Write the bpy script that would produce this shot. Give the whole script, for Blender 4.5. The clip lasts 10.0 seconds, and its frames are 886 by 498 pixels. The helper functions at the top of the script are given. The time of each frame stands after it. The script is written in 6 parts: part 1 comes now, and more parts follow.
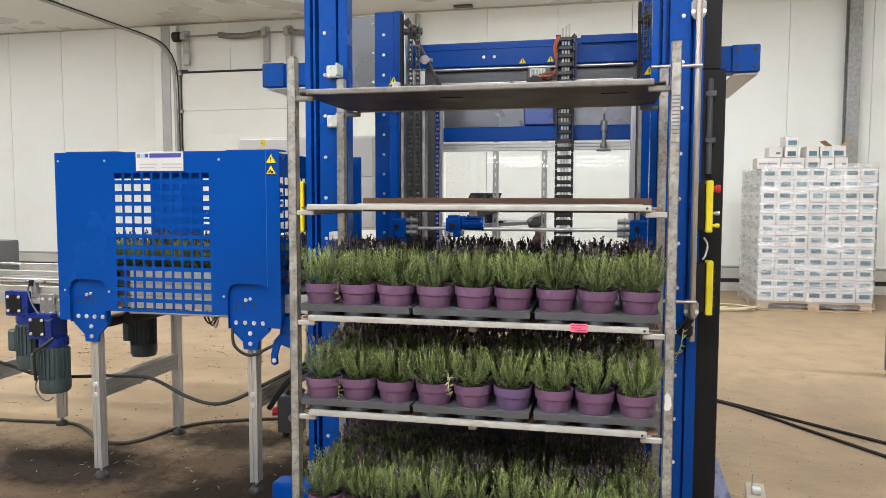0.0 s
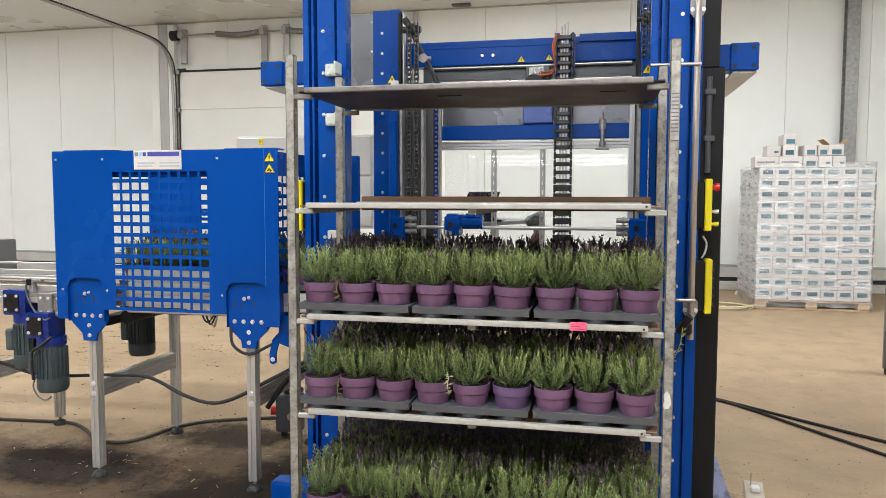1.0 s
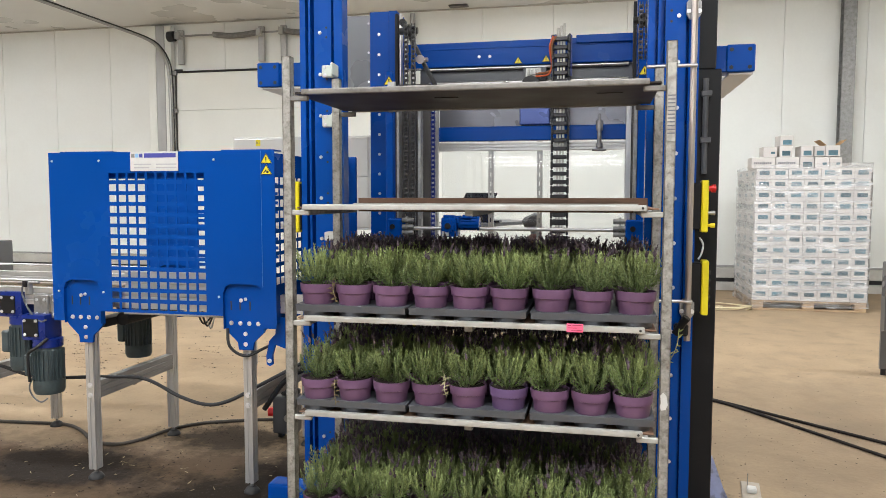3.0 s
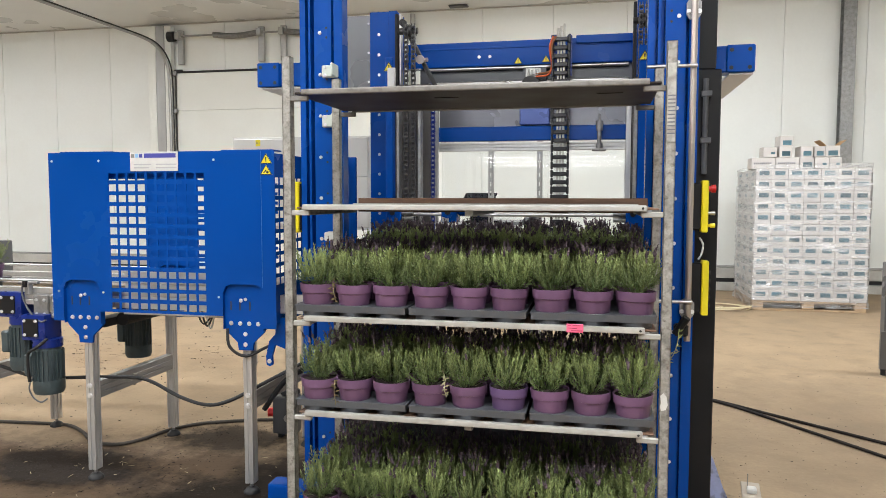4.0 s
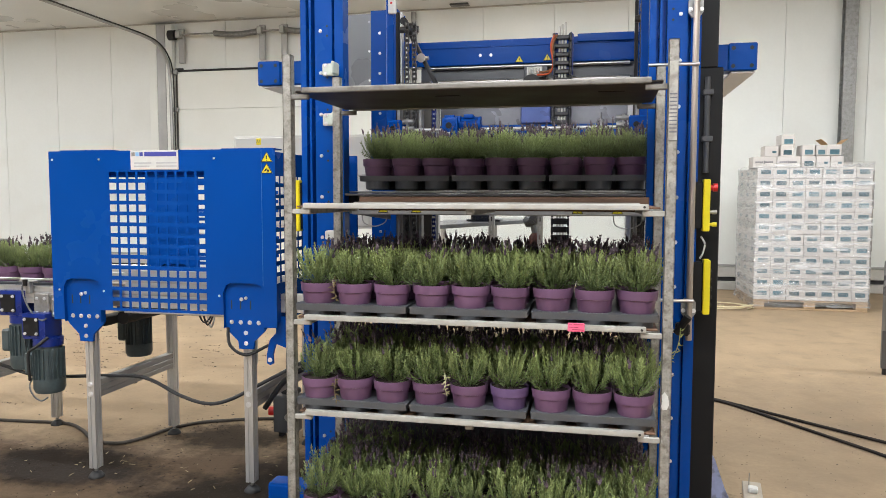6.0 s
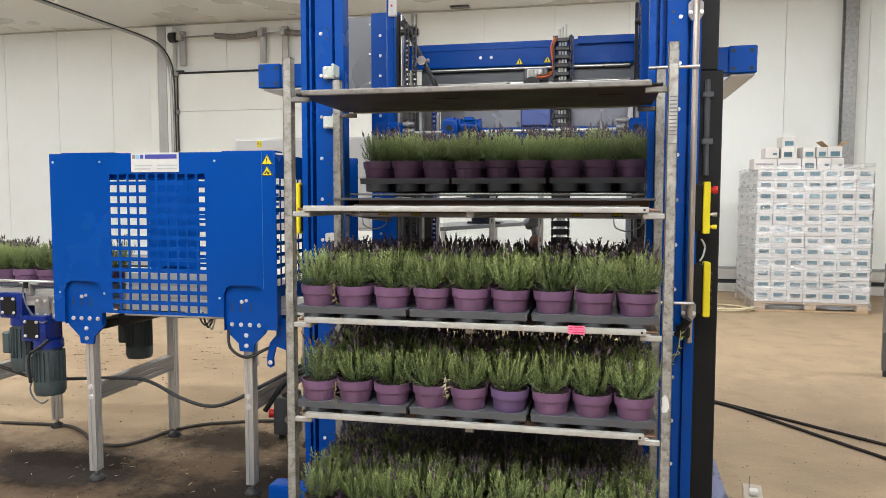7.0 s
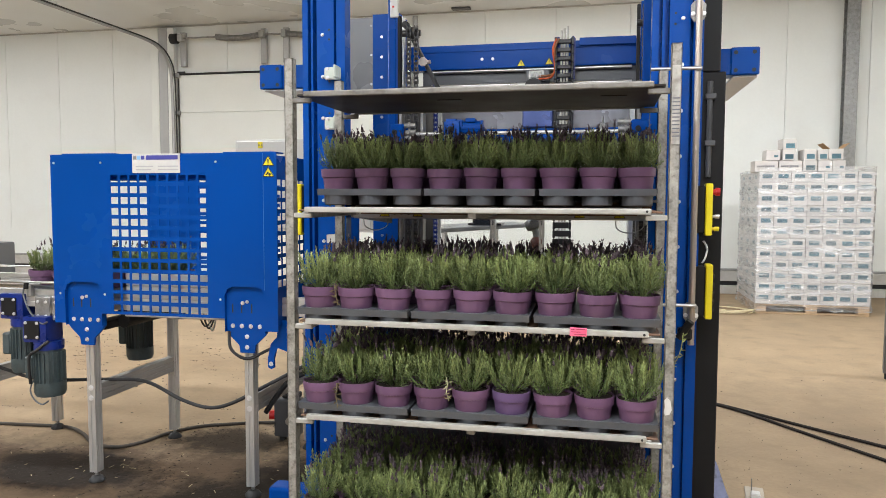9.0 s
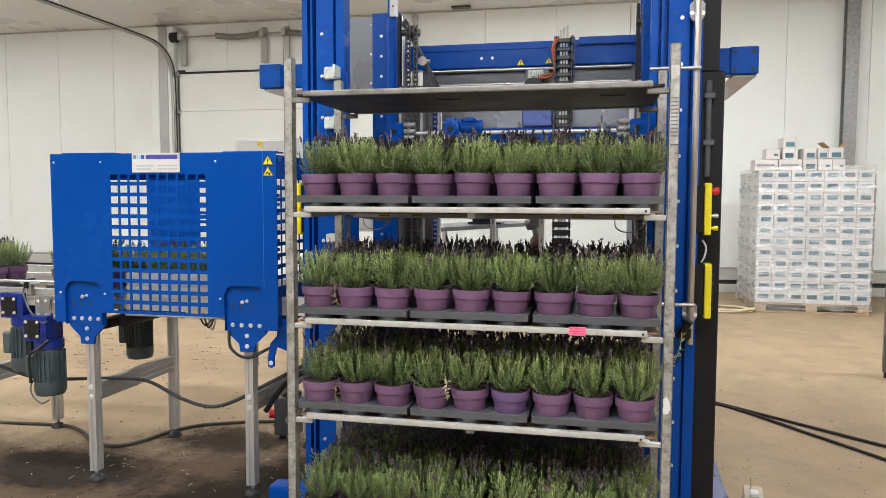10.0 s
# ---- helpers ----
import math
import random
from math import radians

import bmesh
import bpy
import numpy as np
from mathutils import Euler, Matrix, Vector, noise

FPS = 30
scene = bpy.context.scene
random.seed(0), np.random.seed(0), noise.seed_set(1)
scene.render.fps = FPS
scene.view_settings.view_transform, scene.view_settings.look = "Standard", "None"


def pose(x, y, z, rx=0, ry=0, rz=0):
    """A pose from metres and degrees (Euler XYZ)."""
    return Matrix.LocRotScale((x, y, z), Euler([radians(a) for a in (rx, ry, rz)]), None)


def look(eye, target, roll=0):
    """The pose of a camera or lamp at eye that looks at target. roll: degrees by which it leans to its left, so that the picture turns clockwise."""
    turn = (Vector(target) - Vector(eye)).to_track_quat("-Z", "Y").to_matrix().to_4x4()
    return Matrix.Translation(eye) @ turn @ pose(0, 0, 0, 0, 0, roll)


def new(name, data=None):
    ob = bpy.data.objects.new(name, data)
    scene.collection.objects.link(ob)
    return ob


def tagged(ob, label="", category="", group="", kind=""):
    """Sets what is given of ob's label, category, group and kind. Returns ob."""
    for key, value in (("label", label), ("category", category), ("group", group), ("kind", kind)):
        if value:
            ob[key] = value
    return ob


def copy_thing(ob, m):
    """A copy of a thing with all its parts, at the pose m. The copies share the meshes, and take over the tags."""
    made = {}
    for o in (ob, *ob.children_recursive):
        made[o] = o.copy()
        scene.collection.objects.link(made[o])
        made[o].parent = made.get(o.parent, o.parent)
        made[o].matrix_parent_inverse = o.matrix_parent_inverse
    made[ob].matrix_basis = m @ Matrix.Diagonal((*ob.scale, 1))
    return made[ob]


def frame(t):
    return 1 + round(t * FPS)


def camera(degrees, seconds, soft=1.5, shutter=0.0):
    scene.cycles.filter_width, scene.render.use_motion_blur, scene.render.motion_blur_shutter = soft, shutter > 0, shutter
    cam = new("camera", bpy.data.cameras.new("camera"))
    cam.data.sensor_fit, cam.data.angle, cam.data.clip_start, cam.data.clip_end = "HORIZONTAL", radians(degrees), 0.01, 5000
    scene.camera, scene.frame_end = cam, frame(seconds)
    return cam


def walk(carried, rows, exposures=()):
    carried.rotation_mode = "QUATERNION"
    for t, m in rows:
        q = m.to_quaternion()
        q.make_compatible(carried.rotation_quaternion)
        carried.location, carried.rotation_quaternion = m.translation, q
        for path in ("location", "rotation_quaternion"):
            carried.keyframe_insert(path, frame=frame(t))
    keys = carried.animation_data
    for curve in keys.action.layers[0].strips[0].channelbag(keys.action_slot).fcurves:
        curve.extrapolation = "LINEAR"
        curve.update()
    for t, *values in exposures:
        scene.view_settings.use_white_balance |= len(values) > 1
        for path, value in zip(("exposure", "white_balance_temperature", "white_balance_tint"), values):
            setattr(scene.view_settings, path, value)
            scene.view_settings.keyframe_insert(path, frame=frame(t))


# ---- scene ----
LENS = 62.31
cam = camera(LENS, 10.0, soft=0.5)
PATH = [
    (0, look((1.0954, -2.4843, 1.4017), (0.4564, 0.4392, 1.1907), 0.116)),
    (0.5, look((1.0935, -2.4832, 1.4008), (0.4585, 0.4411, 1.1878), 0.126)),
    (1, look((1.0910, -2.4809, 1.3993), (0.4600, 0.4441, 1.1845), 0.097)),
    (1.5, look((1.0914, -2.4770, 1.4009), (0.4641, 0.4486, 1.1834), 0.056)),
    (2, look((1.0903, -2.4789, 1.4024), (0.4675, 0.4477, 1.1846), 0.069)),
    (2.5, look((1.0935, -2.4805, 1.4025), (0.4725, 0.4467, 1.1879), 0.064)),
    (4, look((1.0931, -2.4796, 1.4022), (0.4725, 0.4479, 1.1911), 0.078)),
    (4.5, look((1.0911, -2.4787, 1.4014), (0.4707, 0.4488, 1.1884), 0.111)),
    (5, look((1.0885, -2.4765, 1.4035), (0.4686, 0.4508, 1.1872), 0.140)),
    (5.5, look((1.0898, -2.4731, 1.4016), (0.4682, 0.4537, 1.1851), 0.127)),
    (7, look((1.0939, -2.4737, 1.4045), (0.4670, 0.4526, 1.1960), 0.094)),
    (7.5, look((1.0926, -2.4785, 1.4074), (0.4662, 0.4485, 1.2068), 0.122)),
    (8, look((1.0917, -2.4737, 1.4075), (0.4644, 0.4533, 1.2100), 0.163)),
    (8.5, look((1.0878, -2.4708, 1.4060), (0.4611, 0.4562, 1.2071), 0.201)),
    (9, look((1.0878, -2.4673, 1.4034), (0.4592, 0.4592, 1.2017), 0.195)),
    (9.5, look((1.0890, -2.4683, 1.4066), (0.4601, 0.4577, 1.2004), 0.204)),
    (10, look((1.0925, -2.4707, 1.4069), (0.4628, 0.4551, 1.1994), 0.190)),
]
walk(cam, PATH)

# ---- world and light ----
world = bpy.data.worlds.new("hall_surroundings")
scene.world = world
world.use_nodes = True
world.node_tree.nodes["Background"].inputs[0].default_value = (0.75, 0.8, 0.9, 1)
world.node_tree.nodes["Background"].inputs[1].default_value = 0.3
scene.view_settings.exposure = 0.0

HALL_X0, HALL_X1, HALL_Y0, HALL_Y1, HALL_Z = -17.0, 9.0, -66.0, 9.25, 4.40


def lamp_strip(x, y, length, watts):
    """The light of one ceiling batten, just below its tube."""
    data = bpy.data.lights.new("batten_light", "AREA")
    data.shape, data.size, data.size_y = "RECTANGLE", length, 0.16
    data.energy, data.color = watts, (0.945, 0.972, 1.0)
    ob = new("batten_light", data)
    ob.matrix_basis = pose(x, y, HALL_Z - 0.135)


LAMP_ROWS = [(-11.0, 5.0), (-5.0, 3.0), (-6.0, -0.4), (-5.0, -4.6), (0.8, 5.2), (0.8, -2.0), (0.8, -4.6), (6.0, 3.6)]
for lx, ly in LAMP_ROWS:
    lamp_strip(lx, ly, 5.0, 185)


# ---- mesh helpers ----
def box(bm, lo, hi, bevel=0.0, seg=1):
    """An upright box between two corners, with chamfered edges, joined into bm."""
    lo, hi = [min(a, b) for a, b in zip(lo, hi)], [max(a, b) for a, b in zip(lo, hi)]
    size = [b - a for a, b in zip(lo, hi)]
    m = Matrix.Translation([(a + b) / 2 for a, b in zip(lo, hi)]) @ Matrix.Diagonal((*size, 1))
    made = bmesh.ops.create_cube(bm, size=1, matrix=m)["verts"]
    if bevel:
        edges = list({e for v in made for e in v.link_edges})
        bmesh.ops.bevel(bm, geom=edges, offset=min(bevel, min(size) * 0.45), segments=seg, affect="EDGES", profile=0.7)
    return made


def obox(bm, size, m, bevel=0.0):
    """A box of that size round the origin of the pose m."""
    made = bmesh.ops.create_cube(bm, size=1, matrix=m @ Matrix.Diagonal((*size, 1)))["verts"]
    if bevel:
        edges = list({e for v in made for e in v.link_edges})
        bmesh.ops.bevel(bm, geom=edges, offset=min(bevel, min(size) * 0.45), segments=1, affect="EDGES")


def rod(bm, a, b, r, seg=16, r2=None, caps=True):
    """A round bar or cone from a to b."""
    a, b = Vector(a), Vector(b)
    way = b - a
    m = Matrix.Translation((a + b) / 2) @ way.to_track_quat("Z", "Y").to_matrix().to_4x4()
    bmesh.ops.create_cone(bm, cap_ends=caps, segments=seg, radius1=r, radius2=r if r2 is None else r2, depth=way.length, matrix=m)


def lathe(bm, outline, seg=24, m=None):
    """Turn an outline of (radius, height) round z."""
    m = m or Matrix()
    rings = []
    for r, z in outline:
        if r < 1e-5:
            rings.append([bm.verts.new(m @ Vector((0, 0, z)))])
        else:
            rings.append([bm.verts.new(m @ Vector((r * math.cos(2 * math.pi * i / seg), r * math.sin(2 * math.pi * i / seg), z))) for i in range(seg)])
    for low, high in zip(rings, rings[1:]):
        for i in range(seg):
            j = (i + 1) % seg
            quad = [low[i % len(low)], low[j % len(low)], high[j % len(high)], high[i % len(high)]]
            quad = [v for k, v in enumerate(quad) if v not in quad[:k]]
            if len(quad) > 2:
                bm.faces.new(quad)


def extrude(bm, outline, lo, hi, axis="z"):
    """A prism from an outline in the plane across the axis."""
    def at(p, h):
        return {"z": (p[0], p[1], h), "y": (p[0], h, p[1]), "x": (h, p[0], p[1])}[axis]
    low = [bm.verts.new(at(p, lo)) for p in outline]
    high = [bm.verts.new(at(p, hi)) for p in outline]
    n = len(outline)
    for i in range(n):
        bm.faces.new((low[i], low[(i + 1) % n], high[(i + 1) % n], high[i]))
    bm.faces.new(low[::-1])
    bm.faces.new(high)
    bmesh.ops.recalc_face_normals(bm, faces=bm.faces[:])


def holed_plate(bm, us, vs, gone, m, thick):
    """A plate over the grid us x vs, open where gone(i, j), with the thickness on its back."""
    keep = {(i, j) for i in range(len(us) - 1) for j in range(len(vs) - 1) if not gone(i, j)}
    cache = {}

    def vert(i, j, back):
        if (i, j, back) not in cache:
            cache[i, j, back] = bm.verts.new(m @ Vector((us[i], vs[j], -thick * back)))
        return cache[i, j, back]
    for i, j in keep:
        c = [(i, j), (i + 1, j), (i + 1, j + 1), (i, j + 1)]
        bm.faces.new([vert(*p, 0) for p in c])
        bm.faces.new([vert(*p, 1) for p in c[::-1]])
        for k, (di, dj) in enumerate(((0, -1), (1, 0), (0, 1), (-1, 0))):
            if (i + di, j + dj) not in keep:
                a, b = c[k], c[(k + 1) % 4]
                bm.faces.new((vert(*a, 0), vert(*a, 1), vert(*b, 1), vert(*b, 0)))


def tube(bm, points, r, seg=8):
    """A round cable or bent tube through points (smoothed)."""
    pts = [Vector(p) for p in points]
    fine = []
    for i in range(len(pts) - 1):
        p0, p1, p2, p3 = pts[max(i - 1, 0)], pts[i], pts[i + 1], pts[min(i + 2, len(pts) - 1)]
        for k in range(6):
            t = k / 6
            fine.append(0.5 * ((2 * p1) + (p2 - p0) * t + (2 * p0 - 5 * p1 + 4 * p2 - p3) * t * t + (3 * p1 - p0 - 3 * p2 + p3) * t ** 3))
    fine.append(pts[-1])
    rings = []
    for i, p in enumerate(fine):
        way = (fine[min(i + 1, len(fine) - 1)] - fine[max(i - 1, 0)]).normalized()
        side = way.cross(Vector((0, 0, 1)))
        side = side.normalized() if side.length > 0.05 else way.cross(Vector((0, 1, 0))).normalized()
        up = side.cross(way)
        rings.append([bm.verts.new(p + r * (math.cos(2 * math.pi * k / seg) * side + math.sin(2 * math.pi * k / seg) * up)) for k in range(seg)])
    for a, b in zip(rings, rings[1:]):
        for k in range(seg):
            bm.faces.new((a[k], a[(k + 1) % seg], b[(k + 1) % seg], b[k]))


def mesh_of(name, bm, material, smooth=False):
    bmesh.ops.recalc_face_normals(bm, faces=bm.faces[:])
    me = bpy.data.meshes.new(name)
    bm.to_mesh(me)
    bm.free()
    me.materials.append(material)
    if smooth:
        me.shade_smooth()
        me.set_sharp_from_angle(angle=radians(40))
    return me


def part(name, bm, material, parent, label="", smooth=False, kind=""):
    ob = new(name, bm if isinstance(bm, bpy.types.Mesh) else mesh_of(name, bm, material, smooth))
    ob.parent = parent
    return tagged(ob, label, kind=kind)


def thing(name, label, category, group="", m=None, kind=""):
    ob = new(name)
    ob.empty_display_size = 0.1
    ob.matrix_basis = m or Matrix()
    return tagged(ob, label, category, group, kind)


def one(name, bm, material, label, category, group="", smooth=False, kind=""):
    return tagged(new(name, mesh_of(name, bm, material, smooth)), label, category, group, kind)


def bm_():
    return bmesh.new()


def bolt(parent, x, y, z, r=0.009, way=(0, -1, 0), h=0.007, name="bolt"):
    """A hexagon bolt head on a washer, facing way."""
    bm = bm_()
    a, w = Vector((x, y, z)), Vector(way)
    rod(bm, a, a + w * 0.002, r * 1.35, 14)
    rod(bm, a + w * 0.002, a + w * h, r, 6)
    part(name, bm, M_BOLT, parent)


# ---- materials ----
def mat(name, base, rough=0.5, metal=0.0, var=0.12, scale=6.0, fine=60.0, bump=0.0, spec=0.5, dirt=None, dirt_amount=0.0, streak=None, island=0.0, obrand=0.0):
    """A surface with two scales of variation in colour and gloss, and a fine relief."""
    m = bpy.data.materials.new(name)
    m.use_nodes = True
    nt = m.node_tree
    n, link = nt.nodes, nt.links.new
    bsdf = n["Principled BSDF"]
    tc = n.new("ShaderNodeTexCoord")
    coord = tc.outputs["Object"]
    if streak:
        mp = n.new("ShaderNodeMapping")
        mp.inputs["Scale"].default_value = streak
        link(coord, mp.inputs[0])
        coord = mp.outputs[0]

    def noise_tex(s, d):
        t = n.new("ShaderNodeTexNoise")
        t.inputs["Scale"].default_value, t.inputs["Detail"].default_value = s, d
        link(coord, t.inputs["Vector"])
        return t.outputs["Fac"]
    big, small = noise_tex(scale, 4), noise_tex(fine, 3)
    mix = n.new("ShaderNodeMath")
    mix.operation = "MULTIPLY_ADD"
    link(small, mix.inputs[0])
    mix.inputs[1].default_value = 0.4
    link(big, mix.inputs[2])
    ramp = n.new("ShaderNodeMapRange")
    ramp.inputs["From Min"].default_value, ramp.inputs["From Max"].default_value = 0.45, 0.95
    ramp.inputs["To Min"].default_value, ramp.inputs["To Max"].default_value = 1 - var, 1 + var
    link(mix.outputs[0], ramp.inputs["Value"])
    value = ramp.outputs[0]
    for amount, kind in ((island, "ShaderNodeNewGeometry"), (obrand, "ShaderNodeObjectInfo")):
        if amount:
            src = n.new(kind)
            mr = n.new("ShaderNodeMapRange")
            mr.inputs["To Min"].default_value, mr.inputs["To Max"].default_value = 1 - amount, 1 + amount
            link(src.outputs["Random Per Island" if kind == "ShaderNodeNewGeometry" else "Random"], mr.inputs["Value"])
            mul = n.new("ShaderNodeMath")
            mul.operation = "MULTIPLY"
            link(value, mul.inputs[0])
            link(mr.outputs[0], mul.inputs[1])
            value = mul.outputs[0]
    col = n.new("ShaderNodeVectorMath")
    col.operation = "SCALE"
    col.inputs[0].default_value = base
    link(value, col.inputs["Scale"])
    colour = col.outputs[0]
    if dirt:
        dn = n.new("ShaderNodeTexNoise")
        dn.inputs["Scale"].default_value, dn.inputs["Detail"].default_value = scale * 1.7, 6
        link(coord, dn.inputs["Vector"])
        dr = n.new("ShaderNodeMapRange")
        dr.inputs["From Min"].default_value, dr.inputs["From Max"].default_value = 0.52, 0.72
        dr.inputs["To Max"].default_value = dirt_amount
        link(dn.outputs["Fac"], dr.inputs["Value"])
        dm = n.new("ShaderNodeMix")
        dm.data_type = "RGBA"
        link(dr.outputs[0], dm.inputs[0])
        link(colour, dm.inputs[6])
        dm.inputs[7].default_value = (*dirt, 1)
        colour = dm.outputs[2]
    link(colour, bsdf.inputs["Base Color"])
    rr = n.new("ShaderNodeMapRange")
    rr.inputs["To Min"].default_value, rr.inputs["To Max"].default_value = max(rough - 0.12, 0.02), min(rough + 0.12, 1)
    link(big, rr.inputs["Value"])
    link(rr.outputs[0], bsdf.inputs["Roughness"])
    bsdf.inputs["Metallic"].default_value = metal
    bsdf.inputs["Specular IOR Level"].default_value = spec
    if bump:
        bp = n.new("ShaderNodeBump")
        bp.inputs["Strength"].default_value, bp.inputs["Distance"].default_value = bump, 0.004
        link(small, bp.inputs["Height"])
        link(bp.outputs[0], bsdf.inputs["Normal"])
    return m


M_BLUE = mat("blue_powder_coat", (0.0012, 0.055, 0.295), 0.24, var=0.06, scale=2.5, fine=350, bump=0.03, spec=0.15, dirt=(0.003, 0.056, 0.265), dirt_amount=0.2)
M_BLUE_DARK = mat("blue_gearbox_paint", (0.004, 0.02, 0.17), 0.3, var=0.2, scale=14, fine=200, bump=0.05, spec=0.4)
M_ALU = mat("brushed_aluminium", (0.55, 0.55, 0.55), 0.38, 0.65, var=0.12, scale=5, fine=140, streak=(1, 1, 0.06))
M_PALEALU = mat("pale_aluminium", (0.62, 0.6, 0.56), 0.4, 0.3, var=0.12, scale=5, fine=120, streak=(0.06, 1, 1))
M_DARKALU = mat("darker_aluminium", (0.3, 0.295, 0.285), 0.45, 0.6, var=0.2, scale=5, fine=120, streak=(1, 0.06, 1))
M_STEEL = mat("galvanised_steel", (0.3, 0.3, 0.295), 0.5, 0.7, var=0.25, scale=18, fine=90, bump=0.06, dirt=(0.12, 0.1, 0.08), dirt_amount=0.4)
M_POST = mat("worn_galvanised_post", (0.29, 0.28, 0.255), 0.6, 0.4, var=0.38, scale=34, fine=140, bump=0.2, dirt=(0.09, 0.072, 0.055), dirt_amount=0.75)
M_RAIL = mat("painted_shelf_rail", (0.41, 0.405, 0.38), 0.45, 0.25, var=0.1, scale=12, fine=80, bump=0.05, dirt=(0.3, 0.27, 0.22), dirt_amount=0.4)
M_CHROME = mat("chromed_rod", (0.45, 0.45, 0.45), 0.32, 1.0, var=0.06)
M_BOLT = mat("zinc_bolt", (0.7, 0.71, 0.73), 0.3, 0.55, var=0.15)
M_BLACK = mat("black_powder_coat", (0.011, 0.011, 0.012), 0.5, var=0.2, scale=3, fine=200, bump=0.02, spec=0.2)
M_RUBBER = mat("black_rubber", (0.016, 0.016, 0.017), 0.62, var=0.25, scale=9, fine=80)
M_PLASTIC = mat("black_plastic_chain", (0.012, 0.012, 0.014), 0.4, var=0.2)
M_GREY = mat("dark_grey_sheet", (0.075, 0.078, 0.085), 0.38, 0.2, var=0.1, scale=3, fine=160)
M_MIDGREY = mat("mid_grey_sheet", (0.13, 0.135, 0.145), 0.3, 0.35, var=0.1, scale=2, fine=160)
M_MOTOR = mat("grey_motor_housing", (0.05, 0.07, 0.076), 0.5, 0.1, var=0.25, scale=16, fine=120, dirt=(0.1, 0.09, 0.08), dirt_amount=0.25)
M_YELLOW = mat("yellow_paint", (0.72, 0.6, 0.01), 0.4, var=0.06)
M_RED = mat("red_plastic", (0.55, 0.012, 0.012), 0.35, var=0.08)
M_WHITE = mat("white_plastic", (0.58, 0.58, 0.56), 0.45, var=0.08, scale=10)
M_WALL = mat("white_wall_panel", (0.80, 0.82, 0.79), 0.4, var=0.03, scale=0.7, fine=30, dirt=(0.7, 0.68, 0.62), dirt_amount=0.25)
M_CEIL = mat("ceiling_panel", (0.76, 0.785, 0.79), 0.3, var=0.04, scale=0.8, fine=40)
M_DOOR = mat("white_sectional_door", (0.81, 0.83, 0.79), 0.42, var=0.03, scale=1.2, fine=50)
M_TRIM = mat("grey_steel_trim", (0.4, 0.4, 0.39), 0.45, 0.5, var=0.1, scale=3, fine=60)
M_PLINTH = mat("grey_wall_plinth", (0.55, 0.54, 0.51), 0.5, 0.2, var=0.1, scale=2, fine=40, dirt=(0.3, 0.26, 0.2), dirt_amount=0.4)
M_POT = mat("mauve_plastic_pot", (0.13, 0.067, 0.128), 0.42, var=0.08, scale=9, fine=160, obrand=0.12, bump=0.02, spec=0.35, dirt=(0.11, 0.075, 0.1), dirt_amount=0.3)
M_POT_COOL = mat("violet_plastic_pot", (0.115, 0.07, 0.16), 0.42, var=0.08, scale=9, fine=160, bump=0.02, spec=0.35)
M_TRAY = mat("dark_grey_plastic_tray", (0.07, 0.075, 0.085), 0.36, var=0.14, scale=8, fine=120, dirt=(0.12, 0.09, 0.07), dirt_amount=0.2)
M_SOIL = mat("potting_soil", (0.022, 0.014, 0.009), 0.95, var=0.5, scale=60, fine=260, bump=0.8)
M_PLY = mat("brown_plywood_deck", (0.16, 0.085, 0.05), 0.6, var=0.3, scale=6, fine=70, streak=(0.25, 3, 3), bump=0.1, dirt=(0.07, 0.045, 0.03), dirt_amount=0.5)
M_DECK = mat("dark_brown_shelf_underside", (0.02, 0.015, 0.012), 0.5, var=0.35, scale=7, fine=90, spec=0.25, dirt=(0.01, 0.008, 0.007), dirt_amount=0.6)
M_FLOWER = mat("dark_purple_flower_head", (0.088, 0.064, 0.078), 0.85, var=0.35, scale=60, fine=300, island=0.5)
M_BELT = mat("worn_conveyor_belt", (0.27, 0.235, 0.19), 0.6, var=0.12, scale=6)
M_DULLRED = mat("dull_red_cover", (0.085, 0.028, 0.022), 0.5, var=0.15, scale=12)
M_CARD = mat("white_carton", (0.55, 0.52, 0.495), 0.6, var=0.06, scale=4, obrand=0.07)
M_TEAL = mat("teal_label_print", (0.06, 0.135, 0.17), 0.45, var=0.3, scale=25, fine=90, obrand=0.35)
M_PALLETWOOD = mat("pallet_wood", (0.4, 0.28, 0.17), 0.75, var=0.25, scale=5, fine=60, bump=0.2)
M_BROWNCARD = mat("brown_cardboard", (0.4, 0.24, 0.11), 0.75, var=0.1)
M_INK = mat("printed_grey_ink", (0.12, 0.12, 0.14), 0.6, var=0.1)
M_PINK = mat("pink_label", (0.85, 0.12, 0.24), 0.55, var=0.06)
M_LIP = mat("dull_steel_shelf_lip", (0.2, 0.19, 0.175), 0.45, 0.5, var=0.2, scale=14, fine=90, bump=0.08, dirt=(0.07, 0.06, 0.05), dirt_amount=0.6)
# brownish reflection on the steel is put into this base colour
M_BAR = mat("dull_steel_bar", (0.42, 0.375, 0.34), 0.3, 0.8, var=0.15, scale=10, fine=80, streak=(1, 1, 0.1))
M_BRACKET = mat("pale_green_plastic", (0.5, 0.55, 0.5), 0.45, var=0.08)
M_CODE = mat("grey_code_strip", (0.36, 0.35, 0.32), 0.6, var=0.35, scale=20, fine=90, dirt=(0.14, 0.12, 0.1), dirt_amount=0.6)
M_SATIN = mat("satin_grey_sheet", (0.165, 0.168, 0.19), 0.27, 0.6, var=0.08, scale=2, fine=160)
# the grey satin sheet again, its blue reflection mixed into the base colour
M_SATINBLUE = mat("satin_sheet_blue_reflection", (0.06, 0.09, 0.26), 0.27, 0.45, var=0.08, scale=2, fine=160)
